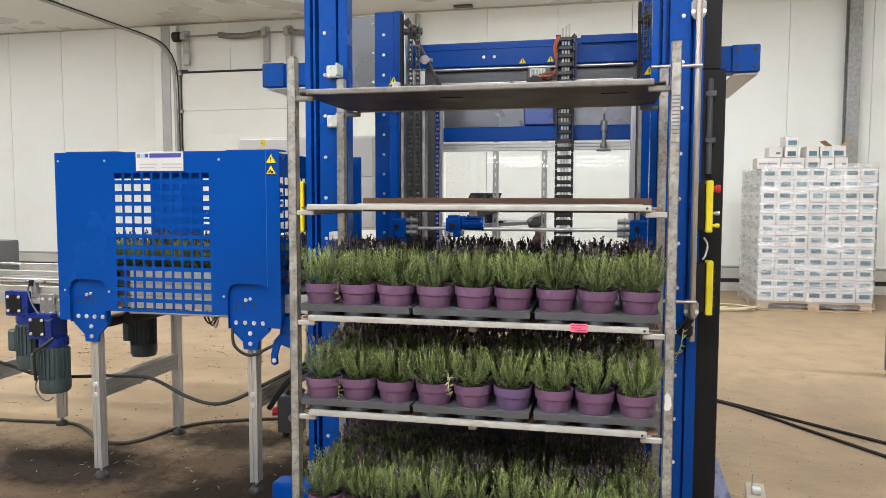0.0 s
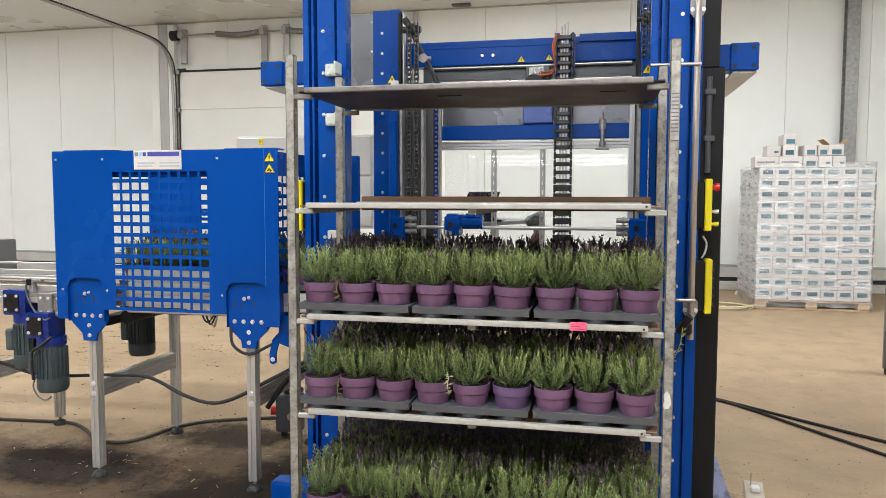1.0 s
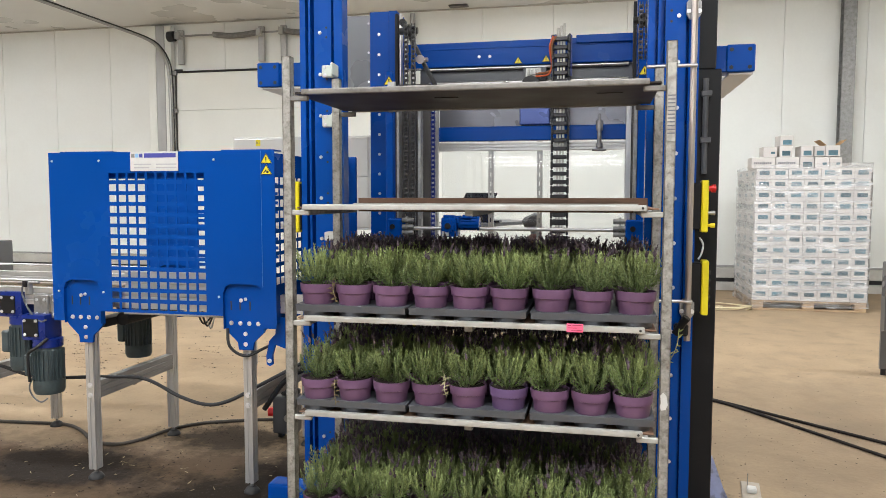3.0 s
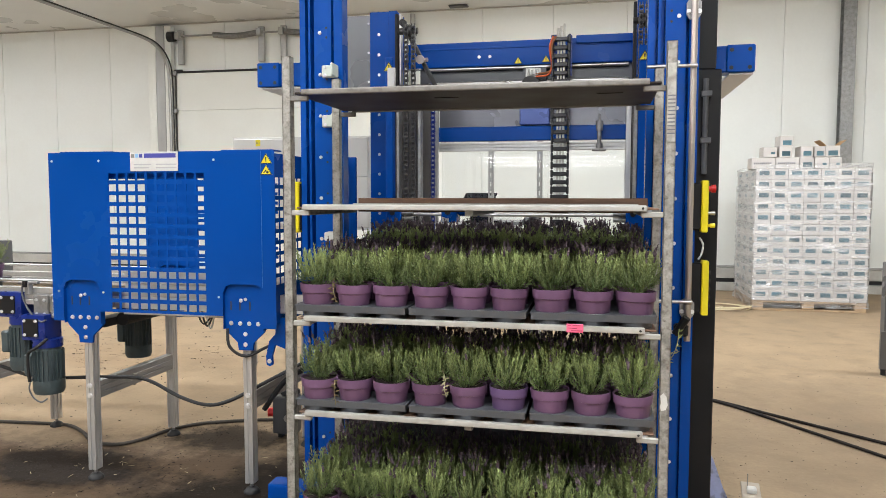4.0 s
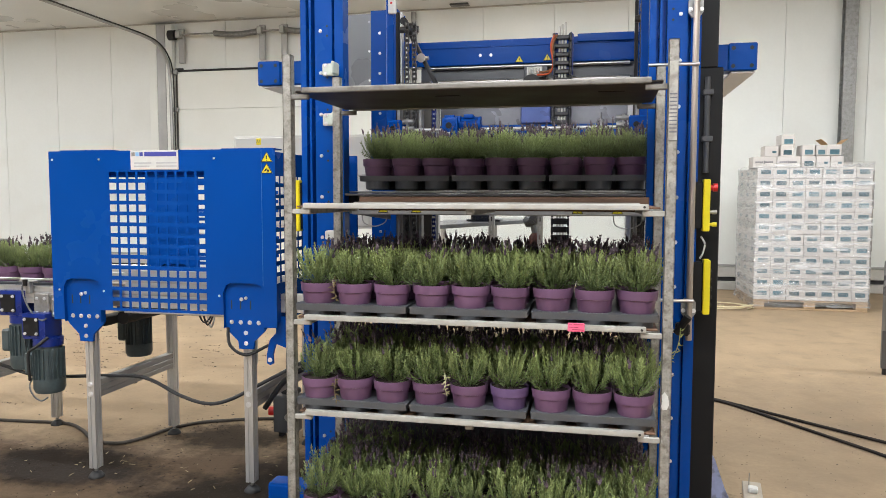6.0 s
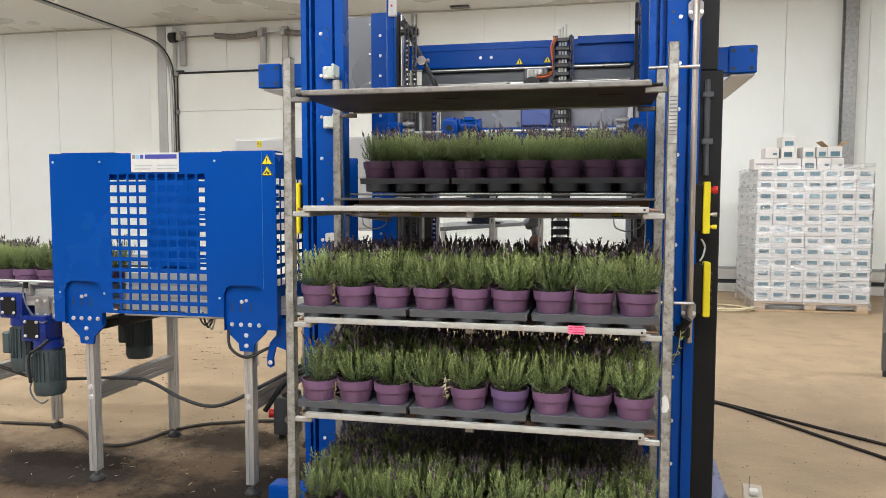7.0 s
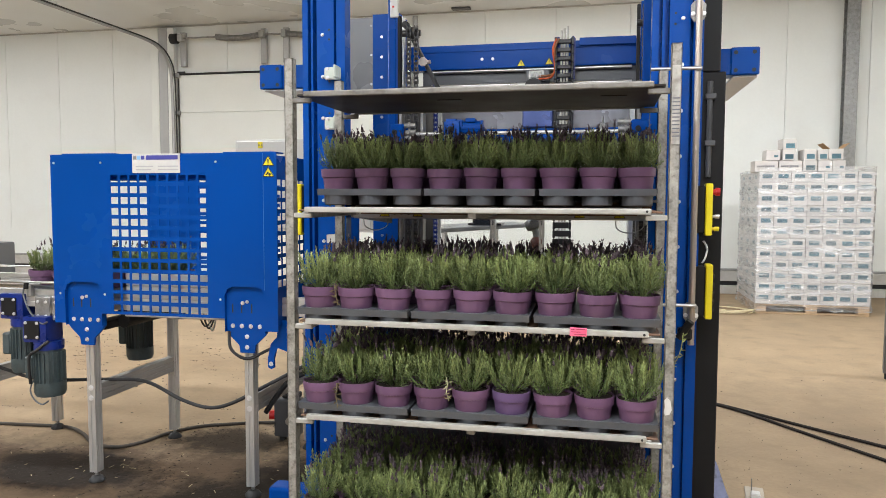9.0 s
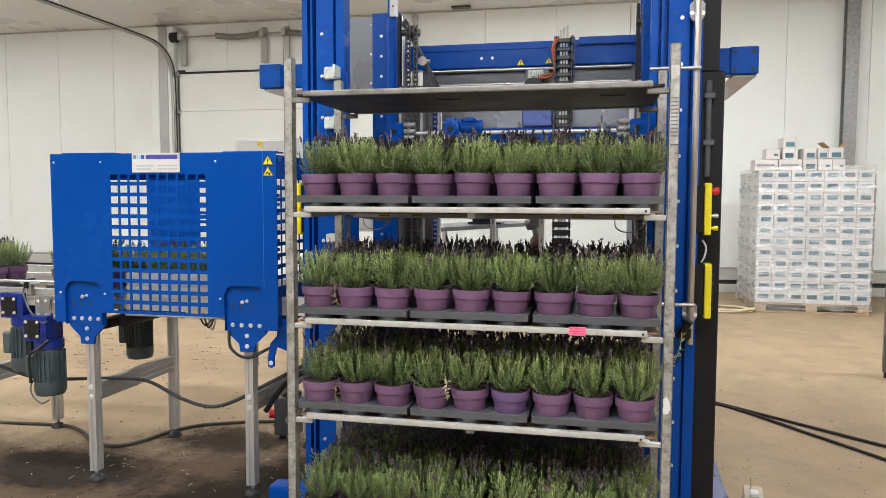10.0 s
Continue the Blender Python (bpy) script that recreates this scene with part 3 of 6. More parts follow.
def lavender_meshes(rng, few, many):
    """Upright stems set with narrow leaves, and flower heads on the longest ones."""
    verts, faces, fverts, ffaces = [], [], [], []

    def leaf(base, way, side, length, width):
        """A narrow leaf folded along its middle."""
        i = len(verts)
        mid = base + way * length * 0.55
        nrm = side.cross(way).normalized() * width * 0.35
        end = base + way * length * 0.95 + Vector((0, 0, length * 0.22))
        verts.extend((base, mid + side * width - nrm, end, mid - side * width - nrm, mid))
        faces.extend(((i, i + 1, i + 4), (i + 1, i + 2, i + 4), (i + 4, i + 2, i + 3), (i, i + 4, i + 3)))
    lean = Vector((rng.uniform(-0.006, 0.006), rng.uniform(-0.006, 0.006), 0))
    tall, wide = rng.uniform(0.8, 1.06), rng.uniform(0.92, 1.14)
    # shoots rise from a narrow foot, spread like a candelabrum and turn up at their ends
    for s in range(46):
        a, q = rng.uniform(0, 2 * math.pi), math.sqrt(rng.random())
        short = s > 37
        if short:
            q = rng.uniform(0.75, 1.0)
        way_out = Vector((math.cos(a), math.sin(a), 0))
        turn = a + rng.uniform(-0.35, 0.35)
        foot = way_out * 0.016 * q + Vector((0, 0, 0.093))
        high = tall * rng.uniform(0.112, 0.148) * (1.0 - q * q * rng.uniform(0.06, 0.42))
        if short:
            high *= rng.uniform(0.35, 0.6)
        out = wide * (0.07 * q * rng.uniform(0.8, 1.2) + rng.uniform(0, 0.006))
        tip = foot + Vector((out * math.cos(turn), out * math.sin(turn), high)) + lean
        mid = foot + way_out * out * rng.uniform(0.7, 1.0) + Vector((0, 0, high * rng.uniform(0.3, 0.45)))

        def along(t):
            return foot * (1 - t) * (1 - t) + mid * 2 * t * (1 - t) + tip * t * t
        for t0, r, t1, r2 in ((0, 0.0018, 0.5, 0.0014), (0.5, 0.0014, 1, 0.0008)):
            i = len(verts)
            for t, rr in ((t0, r), (t1, r2)):
                c = along(t)
                verts.extend(c + Vector((rr * math.cos(k * 2.094), rr * math.sin(k * 2.094), 0)) for k in range(3))
            faces.extend((i + k, i + (k + 1) % 3, i + 3 + (k + 1) % 3, i + 3 + k) for k in range(3))
        spin = rng.uniform(0, 6.28)
        n = 16 if short else 29
        big = rng.uniform(0.85, 1.2)
        bare = rng.uniform(0.2, 0.4)
        for k in range(n):
            t = bare + (1 - bare) * k / (n - 1)
            c = along(t)
            axis = (along(t + 0.05) - along(t - 0.05)).normalized()
            spin += 1.57 + rng.uniform(-0.3, 0.3)
            e1 = axis.cross(Vector((0.3, 1, 0.1))).normalized()
            e2 = axis.cross(e1)
            flat = e1 * math.cos(spin) + e2 * math.sin(spin)
            way = (flat * rng.uniform(0.75, 1.35) * (1.25 - 0.65 * t) + axis).normalized()
            leaf(c, way, way.cross(axis).normalized(), big * rng.uniform(0.013, 0.021) * (1.12 - 0.4 * t), rng.uniform(0.0019, 0.0026))
    for s in range(rng.randint(few, many)):
        a, q = rng.uniform(0, 2 * math.pi), math.sqrt(rng.random())
        c = Vector((0.066 * q * math.cos(a), 0.066 * q * math.sin(a), (rng.uniform(0.238, 0.264) if s < many // 3 else rng.uniform(0.206, 0.244)) * (0.55 + 0.45 * tall) - 0.02 * q)) + lean
        tilt = Vector((0.3 * q * math.cos(a) + rng.uniform(-0.2, 0.2), 0.3 * q * math.sin(a) + rng.uniform(-0.2, 0.2), 1)).normalized()
        side = tilt.cross(Vector((0.3, 1, 0))).normalized()
        up2 = tilt.cross(side)
        i = len(verts)
        low = c - tilt * 0.06
        for cc in (low, c):
            verts.extend(cc + (side * math.cos(k * 2.094) + up2 * math.sin(k * 2.094)) * 0.0009 for k in range(3))
        faces.extend((i + k, i + (k + 1) % 3, i + 3 + (k + 1) % 3, i + 3 + k) for k in range(3))
        i, length, fat = len(fverts), rng.uniform(0.016, 0.028), rng.uniform(0.004, 0.0062)
        outline = ((0.0, 0.5), (0.25, 1.0), (0.6, 0.9), (0.9, 0.45))
        for h, w in outline:
            fverts.extend(c + tilt * h * length + (side * math.cos(k * 1.0472 + h * 3) + up2 * math.sin(k * 1.0472 + h * 3)) * fat * w * rng.uniform(0.75, 1.2) for k in range(6))
        for r in range(3):
            ffaces.extend((i + r * 6 + k, i + r * 6 + (k + 1) % 6, i + r * 6 + 6 + (k + 1) % 6, i + r * 6 + 6 + k) for k in range(6))
        ffaces.append(tuple(i + 18 + k for k in range(6)))
        for k in range(rng.randint(1, 3)):
            i = len(fverts)
            w = rng.uniform(-0.7, 0.7)
            top = c + tilt * length * 0.9
            tipw = (tilt + side * w + up2 * rng.uniform(-0.6, 0.6)).normalized()
            across = tipw.cross(Vector((0.2, 1, 0.1))).normalized() * 0.0024
            fverts.extend((top - across * 0.5, top + tipw * 0.006 + across, top + tipw * rng.uniform(0.009, 0.014), top + tipw * 0.006 - across))
            ffaces.append((i, i + 1, i + 2, i + 3))
    out = []
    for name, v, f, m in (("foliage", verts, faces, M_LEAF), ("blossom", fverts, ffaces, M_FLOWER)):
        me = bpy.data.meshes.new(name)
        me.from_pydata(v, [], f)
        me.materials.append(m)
        out.append(me)
    return out


PLANT_RNG = random.Random(5)
POT_MESH, SOIL_MESH = pot_mesh(), soil_mesh(PLANT_RNG)
POT_MESH_COOL = POT_MESH.copy()
POT_MESH_COOL.materials[0] = M_POT_COOL
LAVENDER = [lavender_meshes(random.Random(40 + k), 30, 42) for k in range(14)]
LAVENDER_SPARSE = [lavender_meshes(random.Random(80 + k), 4, 9) for k in range(12)]
PLANT_LABEL = "green lavender with dark purple buds in a mauve plastic pot"
TRAY_W, TRAY_D = 0.418, 0.56


def tray_mesh(rows):
    """A carrier tray: a closed top with a turned-down flaring skirt, and a cup under each pot."""
    bm = bm_()
    px, deep = TRAY_W / 3, TRAY_D * rows / 4
    box(bm, (0.001, 0.001, -0.004), (TRAY_W - 0.001, deep - 0.001, 0.0), 0.0015)
    e = 0.003
    for a, b, c, d in ((0.004, 0.004, TRAY_W - 0.004, 0.004), (TRAY_W - 0.004, 0.004, TRAY_W - 0.004, deep - 0.004), (TRAY_W - 0.004, deep - 0.004, 0.004, deep - 0.004), (0.004, deep - 0.004, 0.004, 0.004)):
        wx, wy = (0, 1) if b == d else (1, 0)
        s = -1 if (b == d and b < 0.1) or (a == c and a < 0.1) else 1
        v = [bm.verts.new(p) for p in ((a + wx * s * e, b + wy * s * e, -0.001), (c + wx * s * e, d + wy * s * e, -0.001), (c, d, -0.025), (a, b, -0.025),
                                      (a - wx * s * e, b - wy * s * e, -0.025), (c - wx * s * e, d - wy * s * e, -0.025))]
        bm.faces.new(v[:4])
        bm.faces.new((v[3], v[2], v[5], v[4]))
    for i in range(3):
        for j in range(rows):
            lathe(bm, [(0.0585, -0.004), (0.055, -0.058), (0.05, -0.062), (0.0, -0.062)], 14, Matrix.Translation(((i + 0.5) * px, 0.0625 + j * 0.1405, 0)))
    return mesh_of("plant_tray", bm, M_TRAY, True)


TRAY_MESHES = {rows: tray_mesh(rows) for rows in (2, 4)}
LAYER_OBJECTS = {}


def plant_layer(key, xs, z, y0=-0.012, group="potted lavender on the trolley", on="on the trolley shelf", rows=4):
    """Trays side by side with their twelve pots; z is the rim of the trays."""
    made = []
    for x in xs:
        tray = tagged(new("plant_tray", TRAY_MESHES[rows]), "dark grey plastic carrier tray full of pots " + on, "plant tray", "carrier trays " + on)
        tray.matrix_basis = pose(x, y0, z, 0, 0, PLANT_RNG.uniform(-0.25, 0.25))
        made.append((tray, tray.matrix_basis.copy()))
        for i in range(3):
            for j in range(rows):
                px, py = x + (i + 0.5) * TRAY_W / 3 + PLANT_RNG.uniform(-0.002, 0.002), y0 + 0.0625 + j * 0.1405 + PLANT_RNG.uniform(-0.002, 0.002)
                m = pose(px, py, z - 0.030 + PLANT_RNG.uniform(-0.001, 0.003), PLANT_RNG.uniform(-1.2, 1.2), PLANT_RNG.uniform(-1.2, 1.2), PLANT_RNG.uniform(0, 360))
                ob = thing("potted_lavender", PLANT_LABEL, "potted plant", group, m)
                leaves, heads = PLANT_RNG.choice(LAVENDER_SPARSE if j == 0 or (j == 1 and i != 1 and key != "lift") else LAVENDER)
                part("pot", POT_MESH_COOL if (key, x, i, j) == ("low", TRAY_X[1], 2, 0) else POT_MESH, None, ob)
                part("soil", SOIL_MESH, None, ob)
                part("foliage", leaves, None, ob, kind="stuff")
                part("blossom", heads, None, ob, kind="stuff")
                made.append((ob, m))
    LAYER_OBJECTS[key] = made


TRAY_X = (0.019, 0.443, 0.870)

M_DEADINK = mat("dark_red_print", (0.3, 0.03, 0.06), 0.6)

# ---- plant trolley ----
SHELF_Z = (0.620, 0.9675, 1.367)


def trolley_post(parent, x, y):
    """A slotted square post, cut as an open channel with rows of hooks' slots."""
    bm = bm_()
    w = 0.016
    slots = [0.14 + k * 0.05 for k in range(35)]
    vs = [0.0]
    for s in slots:
        vs += [s, s + 0.022]
    vs.append(1.9)
    for front in (True, False):
        m = Matrix.Translation((x, y - w if front else y + w, 0)) @ pose(0, 0, 0, 90, 0, 0 if front else 180)
        holed_plate(bm, [-w, -0.004, 0.004, w], vs, lambda i, j: (not front) and i == 1 and j % 2 == 1, m, 0.0025)
    for s in (-1, 1):
        box(bm, (x + s * w, y - w, 0.0), (x + s * (w - 0.0025), y + w, 1.9))
    box(bm, (x - w, y - w, 1.897), (x + w, y + w, 1.9))
    post = part("post", bm, M_POST, parent, "worn galvanised upright with slots")
    return post


def trolley_shelf(parent, z, deck, top=False):
    name = "top_shelf" if top else "shelf"
    bm = bm_()
    if top:
        box(bm, (0.03, -0.012, z - 0.01), (1.285, 0.515, z - 0.002), 0.002)
        for x in (0.5, 1.08):
            box(bm, (x, 0.16, z - 0.013), (x + 0.09, 0.185, z - 0.0101), 0.001)
    else:
        box(bm, (0.03, -0.008, z - 0.006), (1.285, 0.515, z), 0.002)
    shelf = part(name, bm, deck, parent, "brown plywood shelf deck" if not top else "dark brown shelf board")
    h = 0.0098
    for y in (-0.034, 0.515):
        bm = bm_()
        zc = z - 0.004 if top else z
        box(bm, (0.062, y, zc - h), (1.247, y + 0.022, zc + h), 0.005, 2)
        part("rail", bm, M_RAIL if not top else M_LIP, shelf, "steel edge rail")
        if y < 0 and not top:
            bm = bm_()
            rod(bm, (1.233, y - 0.0006, zc), (1.233, y + 0.001, zc), 0.0042, 12)
            part("end_hole", bm, M_RUBBER, shelf)
        for x0, x1 in ((0.0165, 0.083), (1.228, 1.2985)):
            bm = bm_()
            yc = 0.0 if y < 0.1 else 0.515
            box(bm, (x0, yc - 0.02, zc - 0.03), (x1, yc - 0.004, zc - 0.0115), 0.003)
            part("hook", bm, M_LIP if top else M_RAIL, shelf)
    for x in () if top else (0.045, 0.645, 1.235):
        bm = bm_()
        box(bm, (x, -0.011, z - 0.03), (x + 0.03, 0.514, z - 0.0065), 0.003)
        part("cross_bar", bm, M_STEEL, shelf)


def build_trolley():
    t = thing("plant_trolley", "worn galvanised plant trolley with slotted posts and plywood shelves", "plant trolley")
    for x in (0.0, 1.315):
        for y in (0.0, 0.5):
            trolley_post(t, x, y)
    for z in SHELF_Z:
        trolley_shelf(t, z, M_PLY)
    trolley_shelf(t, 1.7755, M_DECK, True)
    bm = bm_()
    box(bm, (0.075, 0.552, 1.34), (1.285, 0.562, 1.399), 0.003)
    part("rear_board", bm, M_PLY, t, "brown plywood edge board at the back of the shelf")
    bm = bm_()
    box(bm, (-0.02, -0.03, 0.123), (1.335, 0.53, 0.158), 0.006)
    base = part("base", bm, M_STEEL, t, "galvanised trolley base frame")
    for x in (0.12, 1.2):
        for y in (0.06, 0.44):
            bm = bm_()
            rod(bm, (x - 0.018, y, 0.05), (x + 0.018, y, 0.05), 0.05, 20)
            box(bm, (x - 0.03, y - 0.012, 0.06), (x - 0.024, y + 0.03, 0.1225), 0.002)
            box(bm, (x + 0.024, y - 0.012, 0.06), (x + 0.03, y + 0.03, 0.1225), 0.002)
            part("caster", bm, M_RUBBER, base, "black rubber caster wheel")
    bm = bm_()
    box(bm, (0.995, -0.0375, 0.955), (1.05, -0.0345, 0.984), 0.002)
    tag = part("paper_tag", bm, M_PINK, t, "bright pink paper tag")
    for x0, x1, z in ((0.999, 1.01, 0.977), (1.014, 1.044, 0.978), (0.999, 1.03, 0.969), (1.01, 1.046, 0.961)):
        bm = bm_()
        box(bm, (x0, -0.0384, z), (x1, -0.0376, z + 0.002))
        part("print", bm, M_DEADINK, tag)
    bm = bm_()
    extrude(bm, [(1.304, 0.703), (1.318, 0.706), (1.325, 0.722), (1.321, 0.75), (1.31, 0.763), (1.301, 0.752), (1.304, 0.73), (1.3, 0.716)], -0.0185, -0.0163, "y")
    part("sticker", bm, M_WHITE, t, "worn white sticker")
    bm = bm_()
    box(bm, (1.302, -0.0185, 1.58), (1.329, -0.0163, 1.83), 0.001)
    plate = part("marking_plate", bm, M_CODE, t, "peeling code strip")
    for k in range(11):
        bm = bm_()
        box(bm, (1.304, -0.0195, 1.605 + k * 0.012), (1.327, -0.0186, 1.609 + k * 0.012))
        part("mark", bm, M_INK, plate)


# ---- the palletising machine behind the trolley ----
def column_outline(x0, x1, y0, y1):
    """A folded steel column: a broad face with vertical grooves."""
    w = x1 - x0
    out = [(x0, y0)]
    for a, b, g in ((0.13, 0.2, 0.045), (0.25, 0.34, 0.045), (0.74, 0.8, 0.04)):
        out += [(x0 + a * w, y0), (x0 + (a + 0.01) * w, y0 + g), (x0 + (b - 0.01) * w, y0 + g), (x0 + b * w, y0)]
    return out + [(x1, y0), (x1, y1), (x0, y1)]


TOP = 2.85


def warning_sign(parent, x, y, z, s=0.035, name="warning_sign", crush=False):
    """A yellow triangle with a black border and sign, facing the front."""
    bm = bm_()
    extrude(bm, [(x - s * 0.62, z), (x + s * 0.62, z), (x, z + s)], y, y - 0.001, "y")
    tri = part(name, bm, M_YELLOW, parent, "yellow warning triangle")
    bm = bm_()
    b = 0.12
    o = [(x - s * 0.62, z), (x + s * 0.62, z), (x, z + s)]
    c = (x, z + s * 0.36)
    inn = [(c[0] + (p[0] - c[0]) * (1 - b * 1.6), c[1] + (p[1] - c[1]) * (1 - b * 1.6)) for p in o]
    vo, vi = [bm.verts.new((p[0], y - 0.0016, p[1])) for p in o], [bm.verts.new((p[0], y - 0.0016, p[1])) for p in inn]
    for i in range(3):
        bm.faces.new((vo[i], vo[(i + 1) % 3], vi[(i + 1) % 3], vi[i]))
    if crush:
        # a cog wheel catching a hand
        extrude(bm, [(x + s * (0.14 + 0.13 * math.cos(k * math.pi / 6) * (1.15 if k % 2 else 0.9)), z + s * (0.24 + 0.13 * math.sin(k * math.pi / 6) * (1.15 if k % 2 else 0.9))) for k in range(12)], y - 0.0011, y - 0.0018, "y")
        extrude(bm, [(x - s * 0.36, z + s * 0.14), (x - s * 0.1, z + s * 0.2), (x + s * 0.06, z + s * 0.42), (x - s * 0.04, z + s * 0.5), (x - s * 0.2, z + s * 0.3)], y - 0.0011, y - 0.0018, "y")
    else:
        extrude(bm, [(x - s * 0.05, z + s * 0.27), (x + s * 0.05, z + s * 0.27), (x + s * 0.07, z + s * 0.64), (x - s * 0.07, z + s * 0.64)], y - 0.0011, y - 0.0018, "y")
        extrude(bm, [(x - s * 0.05, z + s * 0.13), (x + s * 0.05, z + s * 0.13), (x + s * 0.05, z + s * 0.2), (x - s * 0.05, z + s * 0.2)], y - 0.0011, y - 0.0018, "y")
    part("sign_print", bm, M_RUBBER, tri)


def build_machine():
    t = thing("palletising_machine", "tall blue steel machine frame for loading plant trolleys", "machine")
    for x0, x1 in ((-0.214, -0.016), (1.276, 1.474)):
        bm = bm_()
        extrude(bm, column_outline(x0, x1, 0.62, 0.69), 0.0, TOP)
        col = part("front_column", bm, M_BLUE, t, "blue folded steel column")
        z = 0.31
        while z < TOP - 0.1:
            bolt(col, x0 + (x1 - x0) * (0.475 if x0 < 0 else 0.595), 0.62, z, 0.006)
            for dz in (0.011, -0.031):
                bm = bm_()
                xh = x0 + (x1 - x0) * (0.63 if x0 < 0 else 0.45)
                rod(bm, (xh, 0.6195, z + dz + 0.01), (xh, 0.6185, z + dz + 0.01), 0.005, 12)
                part("punched_hole", bm, M_RUBBER, col)
            z += 0.1813
        bm = bm_()
        box(bm, (x0 - 0.06, 0.56, 0.0), (x1 + 0.06, 0.86, 0.018), 0.003)
        part("foot_plate", bm, M_BLUE, t)
    for x0, x1 in ((-0.247, -0.082), (1.285, 1.45)):
        bm = bm_()
        extrude(bm, [(x0, 1.75), (x1 - 0.05, 1.75), (x1 - 0.045, 1.74), (x1, 1.74), (x1, 1.92), (x0, 1.92)], 0.0, 2.49)
        col = part("rear_column", bm, M_BLUE, t, "blue folded steel column")
        z = 0.37
        while z < 2.47:
            bolt(col, x0 + 0.055, 1.75, z, 0.0065)
            z += 0.117
    # added sheet, unseen itself: stands for the shade behind the low plants
    bm = bm_()
    box(bm, (-0.01, 0.66, 0.02), (1.27, 0.672, 0.79), 0.003)
    part("skirt_sheet", bm, M_GREY, t, "dark grey sheet added to keep the gaps behind the low plants dark")
    # side sheets between front and rear columns
    bm = bm_()
    extrude(bm, [(-0.47, 2.045), (-0.45, 2.028), (-0.265, 2.012), (-0.249, 2.03), (-0.249, 2.475), (-0.47, 2.475)], 1.757, 1.765, "y")
    sheet = part("side_sheet", bm, M_MIDGREY, t, "grey sheet metal cover beside the rear column")
    for z in (2.427, 2.257, 2.087):
        bolt(sheet, -0.258, 1.757, z, 0.005)
    for x0, x1, m in ((-0.078, -0.058, M_BLACK), (-0.052, -0.04, M_CHROME), (1.262, 1.28, M_BLACK)):
        bm = bm_()
        box(bm, (x0, 1.69, 0.3), (x1, 1.73, 2.46), 0.003)
        part("slide_rail", bm, m, t)
    # beams with bolted end plates, running back along both sides
    for x0, x1 in ((-0.577, -0.250), (1.465, 1.745)):
        bm = bm_()
        box(bm, (x0, 0.95, 1.948), (x1, 1.06, 2.062), 0.006)
        beam = part("cross_beam", bm, M_BLUE, t)
        xa = x0 if x0 < 0 else x1 - 0.118
        bm = bm_()
        box(bm, (xa, 0.938, 1.946), (xa + 0.118, 0.9495, 2.064), 0.005)
        plate = part("end_plate", bm, M_BLUE, beam, "blue end plate with four bolt holes")
        for dx in (0.02, 0.095):
            for dz in (0.02, 0.096):
                bm = bm_()
                rod(bm, (xa + dx, 0.9378, 1.946 + dz), (xa + dx, 0.9368, 1.946 + dz), 0.0095, 6)
                part("bolt_hole", bm, M_RUBBER, plate)
        bm = bm_()
        xb = (x0 + 0.02, -0.25) if x0 < 0 else (1.64, x1 - 0.005)
        box(bm, (xb[0], 0.955, 1.936), (xb[1], 1.75, 1.946), 0.002)
        part("cover_sheet", bm, M_ALU, beam, "pale grey cover sheet under the beam")
    # rear head beam, rods and black band
    bm = bm_()
    box(bm, (-0.08, 1.95, 2.19), (1.284, 2.05, 2.335), 0.008, 2)
    head = part("head_beam", bm, M_BLUE, t, "blue head beam")
    bm = bm_()
    box(bm, (-0.0, 1.945, 2.292), (0.44, 1.9495, 2.302), 0.001)
    box(bm, (0.45, 1.945, 2.292), (1.27, 1.9495, 2.302), 0.001)
    part("fold", bm, M_BLUE, head)
    bm = bm_()
    box(bm, (0.95, 1.93, 2.3), (1.27, 1.9445, 2.345), 0.003)
    part("cover_strip", bm, M_BLUE, head)
    bolt(head, 0.375, 1.95, 2.245, 0.007)
    bolt(head, 0.44, 1.95, 2.245, 0.007)
    warning_sign(head, 0.61, 1.948, 2.196, 0.042)
    warning_sign(head, 0.775, 1.948, 2.2, 0.042)
    bm = bm_()
    box(bm, (0.0, 1.99, 2.05), (1.284, 2.03, 2.188), 0.003)
    part("black_band", bm, M_GREY, t, "dark grey sheet below the head beam")
    for z in (2.178, 2.092):
        bm = bm_()
        rod(bm, (0.06, 1.97, z), (1.25, 1.97, z), 0.011, 14)
        part("guide_rod", bm, M_CHROME, t, "bright steel guide rod", smooth=True)
    bm = bm_()
    box(bm, (0.64, 1.935, 2.09), (0.78, 1.965, 2.17), 0.004)
    part("valve_block", bm, M_GREY, t)
    bm = bm_()
    box(bm, (0.66, 1.9, 2.1), (0.75, 1.929, 2.16), 0.004)
    for k in range(4):
        rod(bm, (0.675 + k * 0.018, 1.895, 2.12), (0.675 + k * 0.018, 1.895, 2.15), 0.007, 8)
    part("valve", bm, M_WHITE, t)
    bm = bm_()
    rod(bm, (0.69, 1.89, 2.06), (0.69, 1.93, 2.06), 0.055, 24)
    part("pulley", bm, M_RUBBER, t, smooth=True)
    for k, dz in enumerate((0.0, 0.015)):
        bm = bm_()
        tube(bm, [(0.72, 1.895, 2.11 + dz), (0.79, 1.885, 2.115 + dz), (0.815 + dz * 0.5, 1.86, 2.16), (0.805 + dz * 0.6, 1.822, 2.26), (0.825 + dz, 1.82, 2.32)], 0.006)
        part("hose", bm, M_HOSE[k], t, smooth=True)
    # backing sheet, middle beam and aluminium crossbar
    bm = bm_()
    box(bm, (0.12, 2.0, 1.83), (1.26, 2.02, 2.049), 0.002)
    part("backing_sheet", bm, M_SATIN, t, "dark grey backing sheet")
